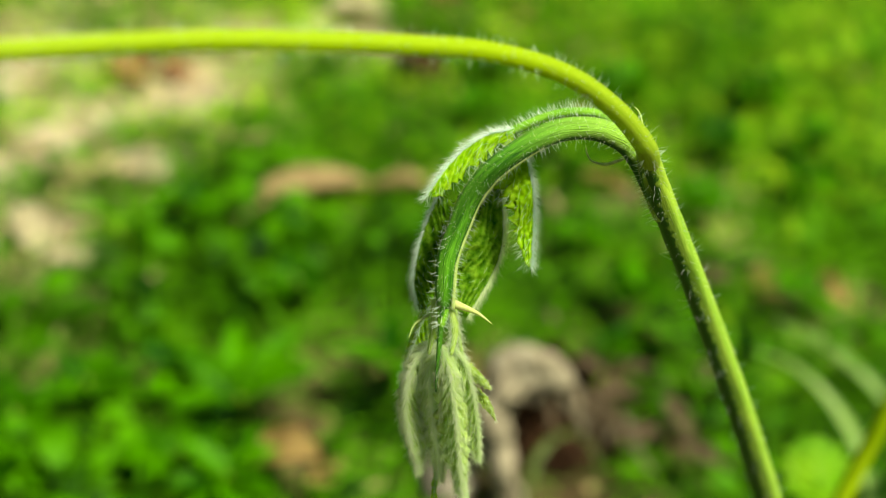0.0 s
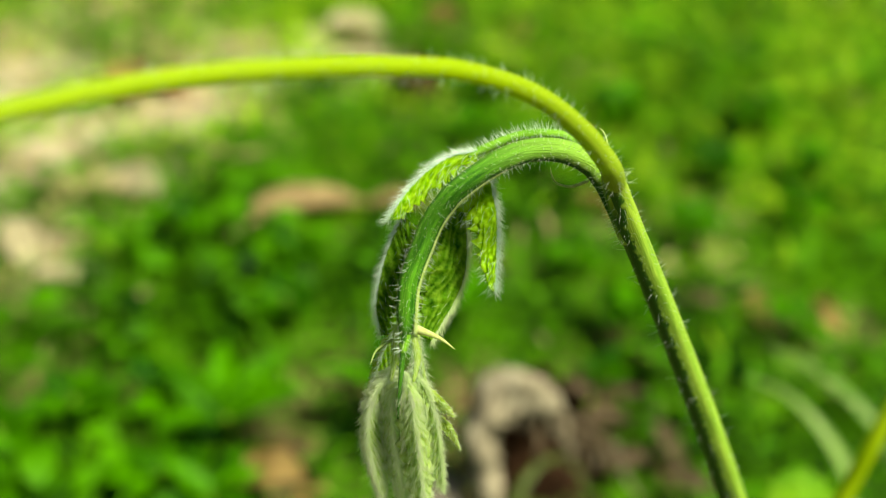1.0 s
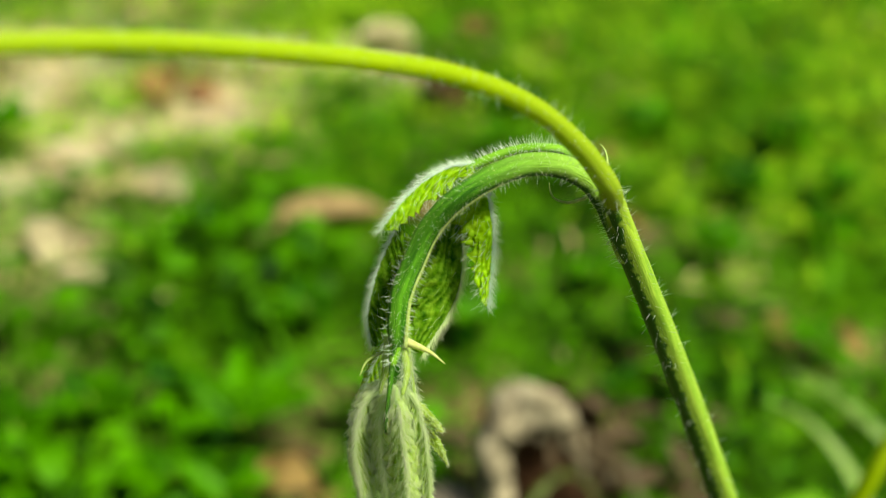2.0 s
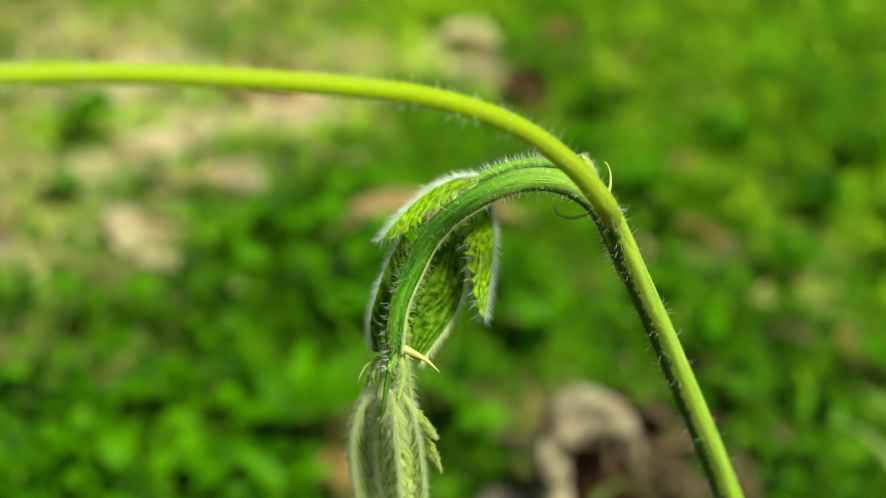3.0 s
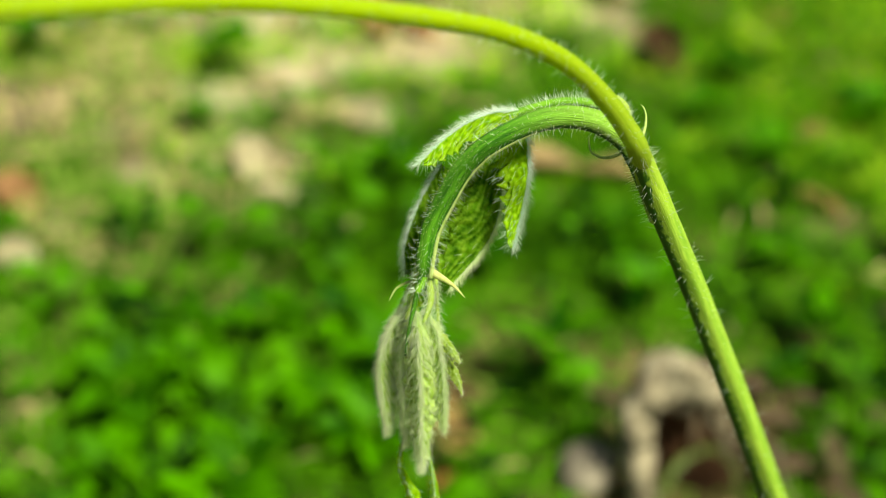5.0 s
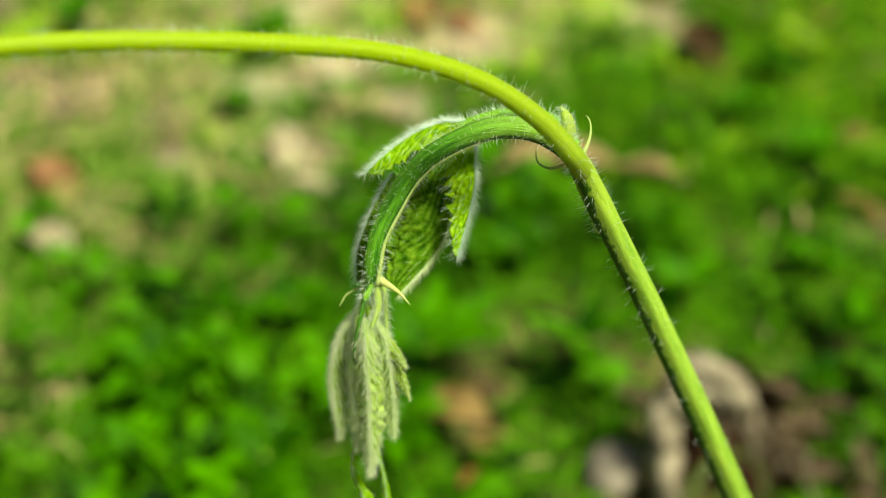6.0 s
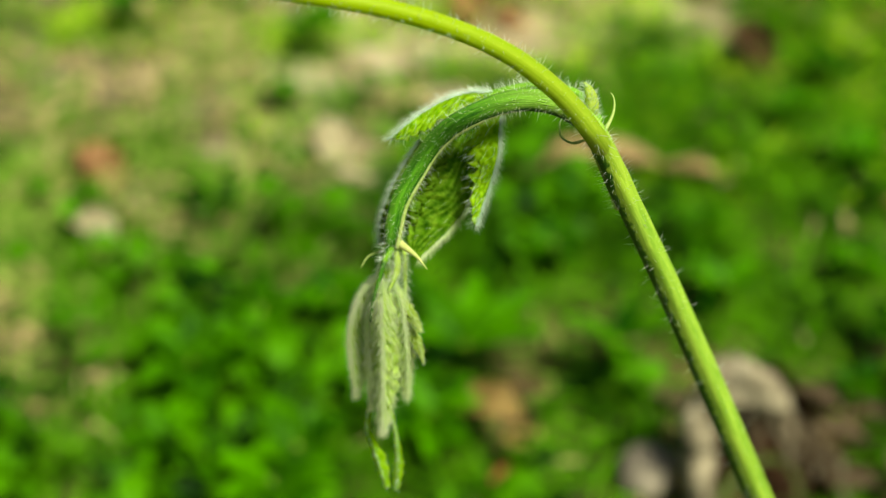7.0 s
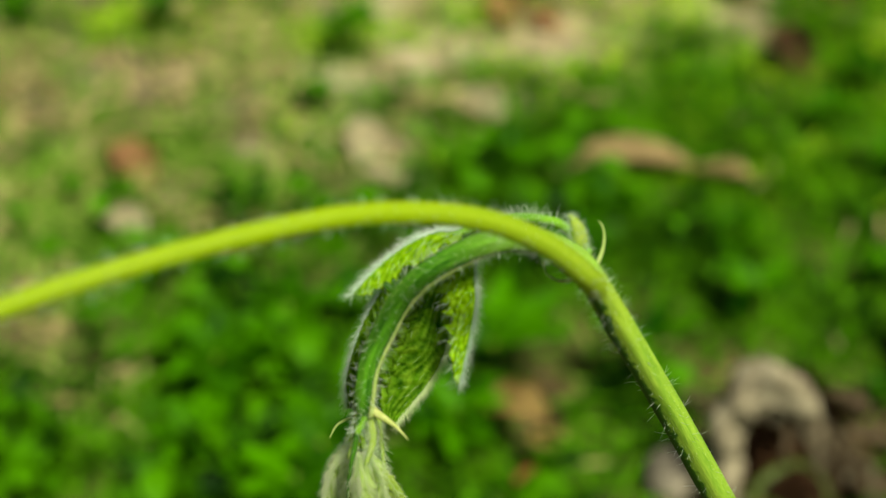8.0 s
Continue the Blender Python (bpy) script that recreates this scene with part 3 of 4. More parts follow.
# ---------------------------------------------------------------- litter
def dead_leaf(x, y, length, width, turn, material, label, seed, lift=0.012, curl=0.5):
    """A fallen leaf, cupped and twisted, with a midrib and a stalk."""
    rnd = random.Random(seed)
    base = new("dead_leaf")
    base.matrix_basis = pose(x, y, height(x, y) + lift, rnd.uniform(-8, 18), rnd.uniform(-15, 15), turn)
    tagged(base, label, "dead leaf", group="fallen leaves")
    bm = bmesh.new()
    rows = []
    for i in range(17):
        u = i / 16
        w = width / 2 * math.sin(math.pi * (0.03 + 0.95 * u)) ** 0.7
        row = []
        for k in range(-6, 7):
            v = k / 6
            z = curl * abs(v) ** 1.6 * w + 0.12 * width * math.sin(u * 3.1 + seed) + 0.06 * width * noise.noise(Vector((u * 4, v * 2, seed)))
            row.append(bm.verts.new((v * w * (1 + 0.30 * noise.noise(Vector((u * 7, v, seed * 1.7)))), (u - 0.5) * length, z)))
        rows.append(row)
    for i in range(16):
        for k in range(12):
            bm.faces.new((rows[i][k], rows[i][k + 1], rows[i + 1][k + 1], rows[i + 1][k]))
    bmesh.ops.solidify(bm, geom=bm.faces[:], thickness=0.0004)
    part("blade", bm, material, base)
    part("stalk", tube(spline([(0, -0.5 * length, 0), (0.001, -0.58 * length, -0.001), (0.003, -0.68 * length, 0.001)], 6), lambda u: 0.0006, 6), material, base)
    return base


FALLEN = [(-0.064, 0.542, 0.060, 0.026, -65, DEAD_TAN, "curled tan-brown dead leaf on the grass"),
          (-0.022, 0.548, 0.030, 0.015, 80, DEAD_TAN, "small tan dead leaf on the grass"),
          (-0.174, 0.668, 0.036, 0.026, 20, DEAD_RED, "reddish-brown dead leaf on bare soil"),
          (-0.150, 0.664, 0.020, 0.014, 80, DEAD_RED, "reddish-brown dead leaf on bare soil"),
          (-0.048, 0.742, 0.040, 0.024, 100, DEAD_PALE, "pale dry dead leaf on bare soil"),
          (0.002, 0.745, 0.030, 0.020, 60, DEAD_RED, "dark reddish dead leaf on the grass"),
          (0.046, 0.731, 0.026, 0.018, 10, DEAD_BROWN, "small tan dead leaf on the grass"),
          (-0.062, 0.355, 0.034, 0.022, 75, DEAD_BROWN, "orange-brown dead leaf among weeds"),
          (-0.044, 0.346, 0.013, 0.009, 120, DEAD_BROWN, "small orange-brown dead leaf among weeds"),
          (-0.043, 0.334, 0.026, 0.018, 20, LEAF_RED, "red dead leaf among weeds"),
          (-0.297, 0.462, 0.034, 0.024, 60, DEAD_RED, "reddish-brown dead leaf on bare soil"),
          (-0.272, 0.415, 0.026, 0.020, 70, DEAD_PALE, "pale dry dead leaf on the grass"),
          (-0.127, 0.540, 0.018, 0.013, 20, DEAD_BROWN, "small tan dead leaf on the grass"),
          (-0.196, 0.520, 0.040, 0.022, 25, DEAD_PALE, "large cream-coloured dry leaf on bare soil"),
          (-0.156, 0.565, 0.044, 0.030, 60, DEAD_PALE, "cream-coloured dry leaf on bare soil"),
          (-0.168, 0.498, 0.032, 0.012, 95, DEAD_PALE, "cream-coloured dry leaf on bare soil"),
          (0.070, 0.398, 0.024, 0.013, 120, LITTER, "crumpled pinkish-brown dead leaf beside a dry husk"),
          (0.092, 0.384, 0.022, 0.012, 30, LITTER, "crumpled pinkish-brown dead leaf beside a dry husk"),
          (0.058, 0.414, 0.020, 0.010, 80, LITTER, "crumpled pinkish-brown dead leaf beside a dry husk"),
          (0.108, 0.404, 0.020, 0.012, 150, LITTER, "small grey-brown dead leaf beside a dry husk"),
          (0.082, 0.412, 0.018, 0.010, 60, LITTER, "small grey-brown dead leaf beside a dry husk"),
          (0.076, 0.376, 0.020, 0.010, 100, LITTER, "crumpled pinkish-brown dead leaf beside a dry husk"),
          (0.100, 0.366, 0.018, 0.010, 70, LITTER, "small grey-brown dead leaf beside a dry husk"),
          (-0.012, 0.674, 0.036, 0.024, 40, HOLLOW, "dark brown dead leaf on bare soil"),
          (-0.176, 0.393, 0.026, 0.018, 80, HOLLOW, "dark brown dead leaf on bare soil"),
          (0.170, 0.470, 0.026, 0.018, 50, DEAD_BROWN, "small tan dead leaf on the grass"),
          (0.120, 0.480, 0.024, 0.012, 75, LITTER, "small grey-brown dead leaf on the grass"),
          (0.171, 0.707, 0.030, 0.018, 75, DEAD_BROWN, "small tan dead leaf on the grass"),
          (0.081, 0.557, 0.024, 0.014, 70, DEAD_BROWN, "small tan dead leaf on the grass"),
          (0.145, 0.480, 0.022, 0.014, 20, DEAD_RED, "reddish-brown dead leaf on bare soil"),
          (0.077, 0.615, 0.024, 0.016, 95, DEAD_RED, "reddish-brown dead leaf on bare soil"),
          (0.002, 0.404, 0.018, 0.010, 75, LITTER, "small grey-brown dead leaf on the grass")]
for k, (x, y, ln, w, turn, mat, label) in enumerate(FALLEN):
    dead_leaf(x, y, ln, w, turn, mat, label, 7 + k, lift=0.016 if "husk" in label else 0.005 if mat is DEAD_PALE else 0.005 if mat is LEAF_RED else 0.008 if mat is HOLLOW else 0.023 if "weeds" in label else 0.012 if mat is DEAD_TAN else 0.006, curl=1.0 if mat is LITTER else 0.7)


W_ARCH = [(0.0263, 0.3524, 0.0001), (0.0233, 0.3565, 0.0124), (0.0197, 0.3623, 0.0301), (0.0189, 0.3667, 0.0429), (0.0223, 0.3703, 0.0507), (0.0292, 0.3728, 0.0534), (0.0380, 0.3741, 0.0508), (0.0471, 0.3739, 0.0443), (0.0550, 0.3726, 0.0351), (0.0601, 0.3696, 0.0237)]
W_BLADE1 = [(0.1573, 0.3356, 0.0176), (0.1532, 0.3483, 0.0339), (0.1489, 0.3637, 0.0373), (0.1397, 0.3752, 0.0439), (0.1303, 0.3834, 0.0463), (0.1185, 0.3898, 0.0463)]
W_BLADE2 = [(0.1878, 0.3831, -0.0028), (0.1781, 0.4008, 0.0117), (0.1658, 0.4129, 0.0191), (0.1532, 0.4231, 0.0240), (0.1381, 0.4312, 0.0262)]
W_LEAF_RIM = [(0.0318, 0.3429, 0.0108), (0.0339, 0.3520, 0.0224), (0.0407, 0.3614, 0.0262), (0.0481, 0.3634, 0.0288), (0.0561, 0.3642, 0.0218), (0.0598, 0.3583, 0.0141)]
W_SHOOT = [(0.0886, 0.2065, 0.1609), (0.0912, 0.2092, 0.1677), (0.0947, 0.2125, 0.1767), (0.0981, 0.2147, 0.1877), (0.1044, 0.2205, 0.2033), (0.1098, 0.2264, 0.2189)]
W_ROUND = [(0.0950, 0.2215, 0.1477), (0.0929, 0.2291, 0.1493), (0.0922, 0.2390, 0.1539)]


def dry_husk():
    """A dry curled husk: a thick pale arched rim over a dark crumpled inside."""
    base = new("dry_husk")
    base.location = W_ARCH[0]
    tagged(base, "pale weathered dry husk arched over a dark hollow", "husk")
    o = Vector(W_ARCH[0])
    pts = spline([Vector(p) - o for p in [(W_ARCH[0][0], W_ARCH[0][1], -0.006)] + W_ARCH[:7] + [(W_ARCH[7][0] - 0.002, W_ARCH[7][1] + 0.005, W_ARCH[7][2] - 0.006), (W_ARCH[8][0] - 0.002, W_ARCH[8][1] + 0.012, W_ARCH[8][2] - 0.016)]], 50)
    bm = bmesh.new()
    rows = []
    for i, (p, (t, s, nn)) in enumerate(zip(pts, frames_along(pts, (0.1, 1, 0)))):
        u = i / 49
        r = (0.0054 + 0.0030 * math.exp(-((u - 0.60) / 0.18) ** 2)) * (1 - 0.80 * max(0.0, (u - 0.62) / 0.38))
        row = []
        for k in range(16):
            a = 2 * math.pi * k / 16
            rr = r * (1 + 0.75 * noise.noise(Vector((u * 11, math.cos(a) * 1.3, math.sin(a) * 1.3))) + 0.45 * noise.noise(Vector((u * 34, math.cos(a) * 4, math.sin(a) * 4))))
            row.append(bm.verts.new(p + s * (rr * math.cos(a)) + nn * (1.5 * rr * math.sin(a))))
        rows.append(row)
    for i in range(49):
        for k in range(16):
            bm.faces.new((rows[i][k], rows[i][(k + 1) % 16], rows[i + 1][(k + 1) % 16], rows[i + 1][k]))
    bm.faces.new(rows[-1])
    bm.faces.new(list(reversed(rows[0])))
    part("rim", bm, HUSK, base, "pale arched rim")
    # crumpled sheet behind the rim, its colour carrying the hollow's shade
    bm = bmesh.new()
    rows = []
    for i in range(21):
        u = i / 20
        row = []
        for k in range(15):
            v = k / 14
            x = 0.020 + 0.050 * u
            z = -0.004 + (0.060 * math.sin(math.pi * (0.22 + 0.72 * u)) + 0.004) * v
            y = 0.372 + 0.012 * math.sin(v * 2.6) + 0.006 * noise.noise(Vector((u * 6, v * 6, 4)))
            row.append(bm.verts.new(Vector((x, y, z)) - o))
        rows.append(row)
    for i in range(20):
        for k in range(14):
            bm.faces.new((rows[i][k], rows[i][k + 1], rows[i + 1][k + 1], rows[i + 1][k]))
    bmesh.ops.solidify(bm, geom=bm.faces[:], thickness=0.0015)
    part("inside", bm, HOLLOW, base, "crumpled brown inside, darkened for the shade of the hollow")
    rnd = random.Random(31)
    for k in range(16):
        x0, z0 = 0.037 + 0.032 * k / 15, 0.050 - 0.022 * (k / 15) ** 1.5
        lean, drop = rnd.uniform(-0.004, 0.012), rnd.uniform(0.010, 0.024)
        strip = spline([Vector(q) - o for q in ((x0, 0.372, z0), (x0 + 0.4 * lean, 0.364 + rnd.uniform(-0.003, 0.003), z0 - 0.35 * drop),
                                                (x0 + lean, 0.366 + rnd.uniform(-0.005, 0.005), z0 - drop), (x0 + 1.3 * lean, 0.370, z0 - 1.2 * drop))], 10)
        bm = bmesh.new()
        rows = []
        for i, (p, (t, s, nn)) in enumerate(zip(strip, frames_along(strip, (0, 1, 0.2)))):
            w = rnd.uniform(0.0012, 0.0022) * (1 - 0.6 * i / 9)
            rows.append([bm.verts.new(p + s * (w * v) + nn * (0.5 * w * v * v)) for v in (-1, 0, 1)])
        for i in range(9):
            for j in range(2):
                bm.faces.new((rows[i][j], rows[i][j + 1], rows[i + 1][j + 1], rows[i + 1][j]))
        bmesh.ops.solidify(bm, geom=bm.faces[:], thickness=0.0004)
        part("strip", bm, LITTER if k % 3 else HUSK, base, "ragged curled strip")
    return base


dry_husk()


def stone(x, y, r, seed, label):
    bm = bmesh.new()
    bmesh.ops.create_icosphere(bm, subdivisions=4, radius=r)
    for v in bm.verts:
        v.co *= 1 + 0.25 * noise.noise(v.co / r * 0.9 + Vector((seed, 0, 0))) + 0.06 * noise.noise(v.co / r * 4)
    ob = part("stone", bm, STONE)
    ob.location = (x, y, height(x, y) + r * 0.6)
    return tagged(ob, label, "stone", group="stones")


stone(0.003, 0.363, 0.0115, 1, "rounded pale grey stone beside a dry husk")


def bent_blade(points, width, label, material=BLADE):
    """A long arching grass blade with a channel along it."""
    pts = spline(points, 30)
    bm = bmesh.new()
    rows = []
    for i, (p, (t, s, nn)) in enumerate(zip(pts, frames_along(pts))):
        w = width * (1 - (i / 29) ** 2.2) + 0.0002
        rows.append([bm.verts.new(p + s * (w * v) + nn * (0.35 * w * v * v)) for v in (-1, -0.5, 0, 0.5, 1)])
    for i in range(29):
        for k in range(4):
            bm.faces.new((rows[i][k], rows[i][k + 1], rows[i + 1][k + 1], rows[i + 1][k]))
    bmesh.ops.solidify(bm, geom=bm.faces[:], thickness=0.0004)
    return tagged(part("grass_blade", bm, material), label, "grass blade", group="arching grass blades")


bent_blade([(W_BLADE1[0][0] + 0.002, W_BLADE1[0][1] - 0.008, -0.004)] + W_BLADE1, 0.0036, "long pale green grass blade arching over")
bent_blade(W_BLADE2, 0.0032, "long pale green grass blade arching over")
# a blade added in place of a round leaf, following its rim
bent_blade([(W_LEAF_RIM[0][0], W_LEAF_RIM[0][1], -0.004)] + W_LEAF_RIM + [(0.061, 0.352, -0.002)], 0.0018, "bent olive-green blade for the rim of a round leaf beside a dry husk", BLADE_OLIVE)
bent_blade([(-0.20, 0.40, 0.0), (-0.19, 0.43, 0.03), (-0.165, 0.455, 0.045), (-0.14, 0.46, 0.04)], 0.0018, "long thin olive-green grass blade arching over", BLADE_OLIVE)


def second_shoot():
    """Another shoot of the same kind: a stem and one round leaf on a thin stalk."""
    base = new("vine_shoot")
    base.location = (0.062, 0.170, 0.0)
    tagged(base, "slanting yellow-green shoot with one round leaf", "vine")
    o = Vector(base.location)
    pts = [Vector((0, 0, -0.005)), Vector((0.004, 0.008, 0.05)), Vector((0.016, 0.024, 0.11))] + [Vector(p) - o for p in W_SHOOT]
    part("stem", tube(spline(pts, 60), lambda u: 0.0026 - 0.0008 * u, 12, 5), YOUNG_GREEN, base)
    way = [Vector(p) - o for p in W_ROUND]
    stalk = [pts[2], (pts[2] + way[0]) / 2 + Vector((0.003, 0.004, 0.002)), way[0]]
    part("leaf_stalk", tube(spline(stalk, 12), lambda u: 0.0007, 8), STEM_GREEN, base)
    bm, rib, edge, blade = folded_leaf(way, 0.0085, (0.05, -0.6, 0.8), 12, teeth=5, pleat=0.0002, sweep=2.0, profile=lambda u: math.sin(math.pi * (0.05 + 0.93 * u)) ** 0.6)
    part("leaf", bm, ROUND_LEAF, base, "round bright green leaf")
    return base


second_shoot()

# ---------------------------------------------------------------- the vine
BASE = Vector((0.135, 0.209, 0.0))
vine = new("climbing_vine")
vine.location = BASE
tagged(vine, "hairy green vine shoot with a drooping young leaf", "vine")
LENS_WAY = Vector((0.053, -0.795, 0.604))
TIP = [(-0.1087, -0.0736, 0.3079), (-0.1100, -0.0766, 0.3129), (-0.1118, -0.0775, 0.3161), (-0.1143, -0.0786, 0.3196), (-0.1185, -0.0805, 0.3242), (-0.1234, -0.0831, 0.3282), (-0.1295, -0.0866, 0.3319), (-0.1365, -0.0910, 0.3351), (-0.1453, -0.0966, 0.3387), (-0.1540, -0.1021, 0.3419), (-0.1618, -0.1074, 0.3444), (-0.1685, -0.1121, 0.3464)]
STEM = [(-0.1096, -0.0747, 0.3107), (-0.1084, -0.0737, 0.3069), (-0.1054, -0.0719, 0.2991), (-0.1018, -0.0698, 0.2898), (-0.0967, -0.0671, 0.2764), (-0.0912, -0.0642, 0.2616), (-0.0856, -0.0608, 0.2456)]
STALK = [(-0.1063, -0.0723, 0.3002), (-0.1082, -0.0721, 0.3045), (-0.1100, -0.0718, 0.3080), (-0.1120, -0.0715, 0.3104), (-0.1152, -0.0717, 0.3122), (-0.1186, -0.0724, 0.3128), (-0.1217, -0.0736, 0.3125), (-0.1248, -0.0748, 0.3111), (-0.1280, -0.0762, 0.3089), (-0.1302, -0.0776, 0.3062), (-0.1316, -0.0795, 0.3033), (-0.1328, -0.0814, 0.3002), (-0.1331, -0.0830, 0.2971), (-0.1332, -0.0843, 0.2946)]
BACK_STALK = [(-0.1112, -0.0693, 0.3096), (-0.1143, -0.0675, 0.3114), (-0.1174, -0.0674, 0.3119), (-0.1207, -0.0678, 0.3116), (-0.1239, -0.0688, 0.3107), (-0.1262, -0.0696, 0.3099)]
LEAF_LEFT = [(-0.1252, -0.0695, 0.3107), (-0.1291, -0.0708, 0.3102), (-0.1328, -0.0741, 0.3086), (-0.1356, -0.0785, 0.3066)]
LEAF_RIGHT = [(-0.1238, -0.0704, 0.3086), (-0.1227, -0.0739, 0.3047), (-0.1226, -0.0775, 0.3016), (-0.1228, -0.0811, 0.2986)]
LEAF_INNER = [(-0.1268, -0.0686, 0.3040), (-0.1261, -0.0731, 0.2988), (-0.1269, -0.0769, 0.2952), (-0.1302, -0.0821, 0.2916)]
LEAF_BACK = [(-0.1341, -0.0723, 0.3030), (-0.1361, -0.0752, 0.2986), (-0.1371, -0.0786, 0.2942), (-0.1364, -0.0812, 0.2916)]
LOBE_A = [(-0.1341, -0.0847, 0.2892), (-0.1368, -0.0861, 0.2864), (-0.1377, -0.0883, 0.2807), (-0.1361, -0.0908, 0.2728)]
LOBE_B = [(-0.1337, -0.0856, 0.2894), (-0.1348, -0.0878, 0.2860), (-0.1341, -0.0899, 0.2795), (-0.1332, -0.0920, 0.2726)]
LOBE_C = [(-0.1333, -0.0870, 0.2909), (-0.1322, -0.0899, 0.2881), (-0.1312, -0.0922, 0.2805), (-0.1304, -0.0949, 0.2717)]
LOBE_D = [(-0.1329, -0.0857, 0.2903), (-0.1304, -0.0878, 0.2881), (-0.1290, -0.0895, 0.2818), (-0.1285, -0.0908, 0.2751)]
LOBE_E = [(-0.1318, -0.0858, 0.2884), (-0.1296, -0.0872, 0.2872), (-0.1283, -0.0880, 0.2862), (-0.1273, -0.0886, 0.2854)]
LOBE_F = [(-0.1313, -0.0864, 0.2853), (-0.1288, -0.0879, 0.2841), (-0.1275, -0.0888, 0.2829), (-0.1266, -0.0897, 0.2812)]
LOBE_G = [(-0.1339, -0.0904, 0.2734), (-0.1340, -0.0925, 0.2689), (-0.1323, -0.0936, 0.2654), (-0.1301, -0.0951, 0.2611)]
SPINE = [(-0.1333, -0.0833, 0.2948), (-0.1312, -0.0845, 0.2951), (-0.1291, -0.0853, 0.2947), (-0.1274, -0.0862, 0.2939)]
STIPEL = [(-0.1342, -0.0827, 0.2926), (-0.1359, -0.0830, 0.2916), (-0.1369, -0.0836, 0.2910), (-0.1375, -0.0846, 0.2898)]
NECK1 = [(-0.1332, -0.0844, 0.2953), (-0.1335, -0.0859, 0.2929), (-0.1337, -0.0876, 0.2904), (-0.1339, -0.0889, 0.2880), (-0.1340, -0.0896, 0.2858)]
NECK2 = [(-0.1324, -0.0841, 0.2945), (-0.1318, -0.0857, 0.2920), (-0.1322, -0.0875, 0.2899)]
NECK3 = [(-0.1343, -0.0825, 0.2942), (-0.1345, -0.0840, 0.2909), (-0.1350, -0.0858, 0.2883)]
TENDRIL = [(-0.1120, -0.0725, 0.3086), (-0.1139, -0.0714, 0.3070), (-0.1155, -0.0705, 0.3068), (-0.1161, -0.0697, 0.3073), (-0.1163, -0.0689, 0.3080)]
STIPULE = [(-0.1101, -0.0715, 0.3093), (-0.1097, -0.0693, 0.3106), (-0.1098, -0.0681, 0.3116), (-0.1102, -0.0674, 0.3123), (-0.1107, -0.0671, 0.3126)]
NECK4 = [(-0.1319, -0.0831, 0.2932), (-0.1313, -0.0844, 0.2897), (-0.1305, -0.0862, 0.2870)]
LEAF_FAR = [(-0.1350, -0.0790, 0.2904), (-0.1364, -0.0803, 0.2873), (-0.1375, -0.0817, 0.2840), (-0.1382, -0.0830, 0.2816)]
LOBE_H = [(-0.1309, -0.0917, 0.2734), (-0.1298, -0.0924, 0.2697), (-0.1290, -0.0935, 0.2657), (-0.1287, -0.0950, 0.2613)]
TIP = TIP + [tuple(Vector(TIP[-1]) + (Vector(TIP[-1]) - Vector(TIP[-3])) * k) for k in (0.9, 1.9, 2.9)]
hr = random.Random(11)


def hairs(name, parent, roots, length, material, **kw):
    ob = part(name, hair_mesh(roots, hr, length, **kw), material, parent)
    return tagged(ob, kind="stuff")


# main stem, from the soil to the node
stem_pts = spline(STEM + [(-0.060, -0.043, 0.170), (-0.030, -0.022, 0.085), (0.0, 0.0, -0.006)], 150)
stem_r = lambda u: 0.00124 + 0.00022 * min(1, u / 0.02) + 0.0009 * min(1, u * 3.2) + 0.00010 * math.exp(-((u - 0.012) / 0.012) ** 2)
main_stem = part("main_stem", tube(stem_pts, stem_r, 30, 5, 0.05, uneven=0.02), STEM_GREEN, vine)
hairs("stem_hairs", main_stem, tube_roots(stem_pts[:45], lambda u: stem_r(u * 45 / 150), 280, hr, -0.35), 0.0014, HAIR_WHITE, radius=0.000027)

hairs("stem_down", main_stem, tube_roots(stem_pts[:100], lambda u: stem_r(u * 100 / 150), 2400, hr, -0.5, side=(0.9, -0.3, 0.3), bias=0.8), 0.00035, HAIR_WHITE, radius=0.000016)

# the swollen node from which the leaf stalk and the young stem grow
node_pts = spline([Vector(TIP[0]).lerp(Vector(TIP[1]), 1.2), Vector(TIP[0]).lerp(Vector(TIP[1]), 0.35), stem_pts[3], stem_pts[5]], 24)
node_r = lambda u: 0.00082 + 0.00070 * math.sin(math.pi * (0.02 + 0.86 * u)) ** 0.8
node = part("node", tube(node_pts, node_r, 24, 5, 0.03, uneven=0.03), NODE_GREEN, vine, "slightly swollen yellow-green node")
hairs("node_hairs", node, tube_roots(node_pts, node_r, 70, hr, -0.2), 0.0013, HAIR_WHITE, radius=0.000024)

# leaf stalk with a pale ridge along its inner side
stalk_pts = spline(STALK, 90)
stalk_r = lambda u: 0.00142 - 0.00014 * u - 0.00055 * max(0.0, (u - 0.93) / 0.07) ** 2
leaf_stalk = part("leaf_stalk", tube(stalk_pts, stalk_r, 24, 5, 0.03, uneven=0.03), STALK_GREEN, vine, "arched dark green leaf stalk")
ridge_pts = []
for p, (t, s, nn) in zip(stalk_pts, frames_along(stalk_pts, (0, 0, 1))):
    inner = (Vector((0.35, 0.0, -0.75)) + LENS_WAY * 0.55)
    inner = (inner - t * inner.dot(t)).normalized()
    ridge_pts.append(p + inner * 0.00122)
ridge_r = lambda u: 0.00027 * min(1, 0.3 + 3 * u)
ridge = part("ridge", tube(ridge_pts[36:], ridge_r, 10, uneven=0.15), RIDGE_PALE, leaf_stalk, "pale downy ridge along the stalk")
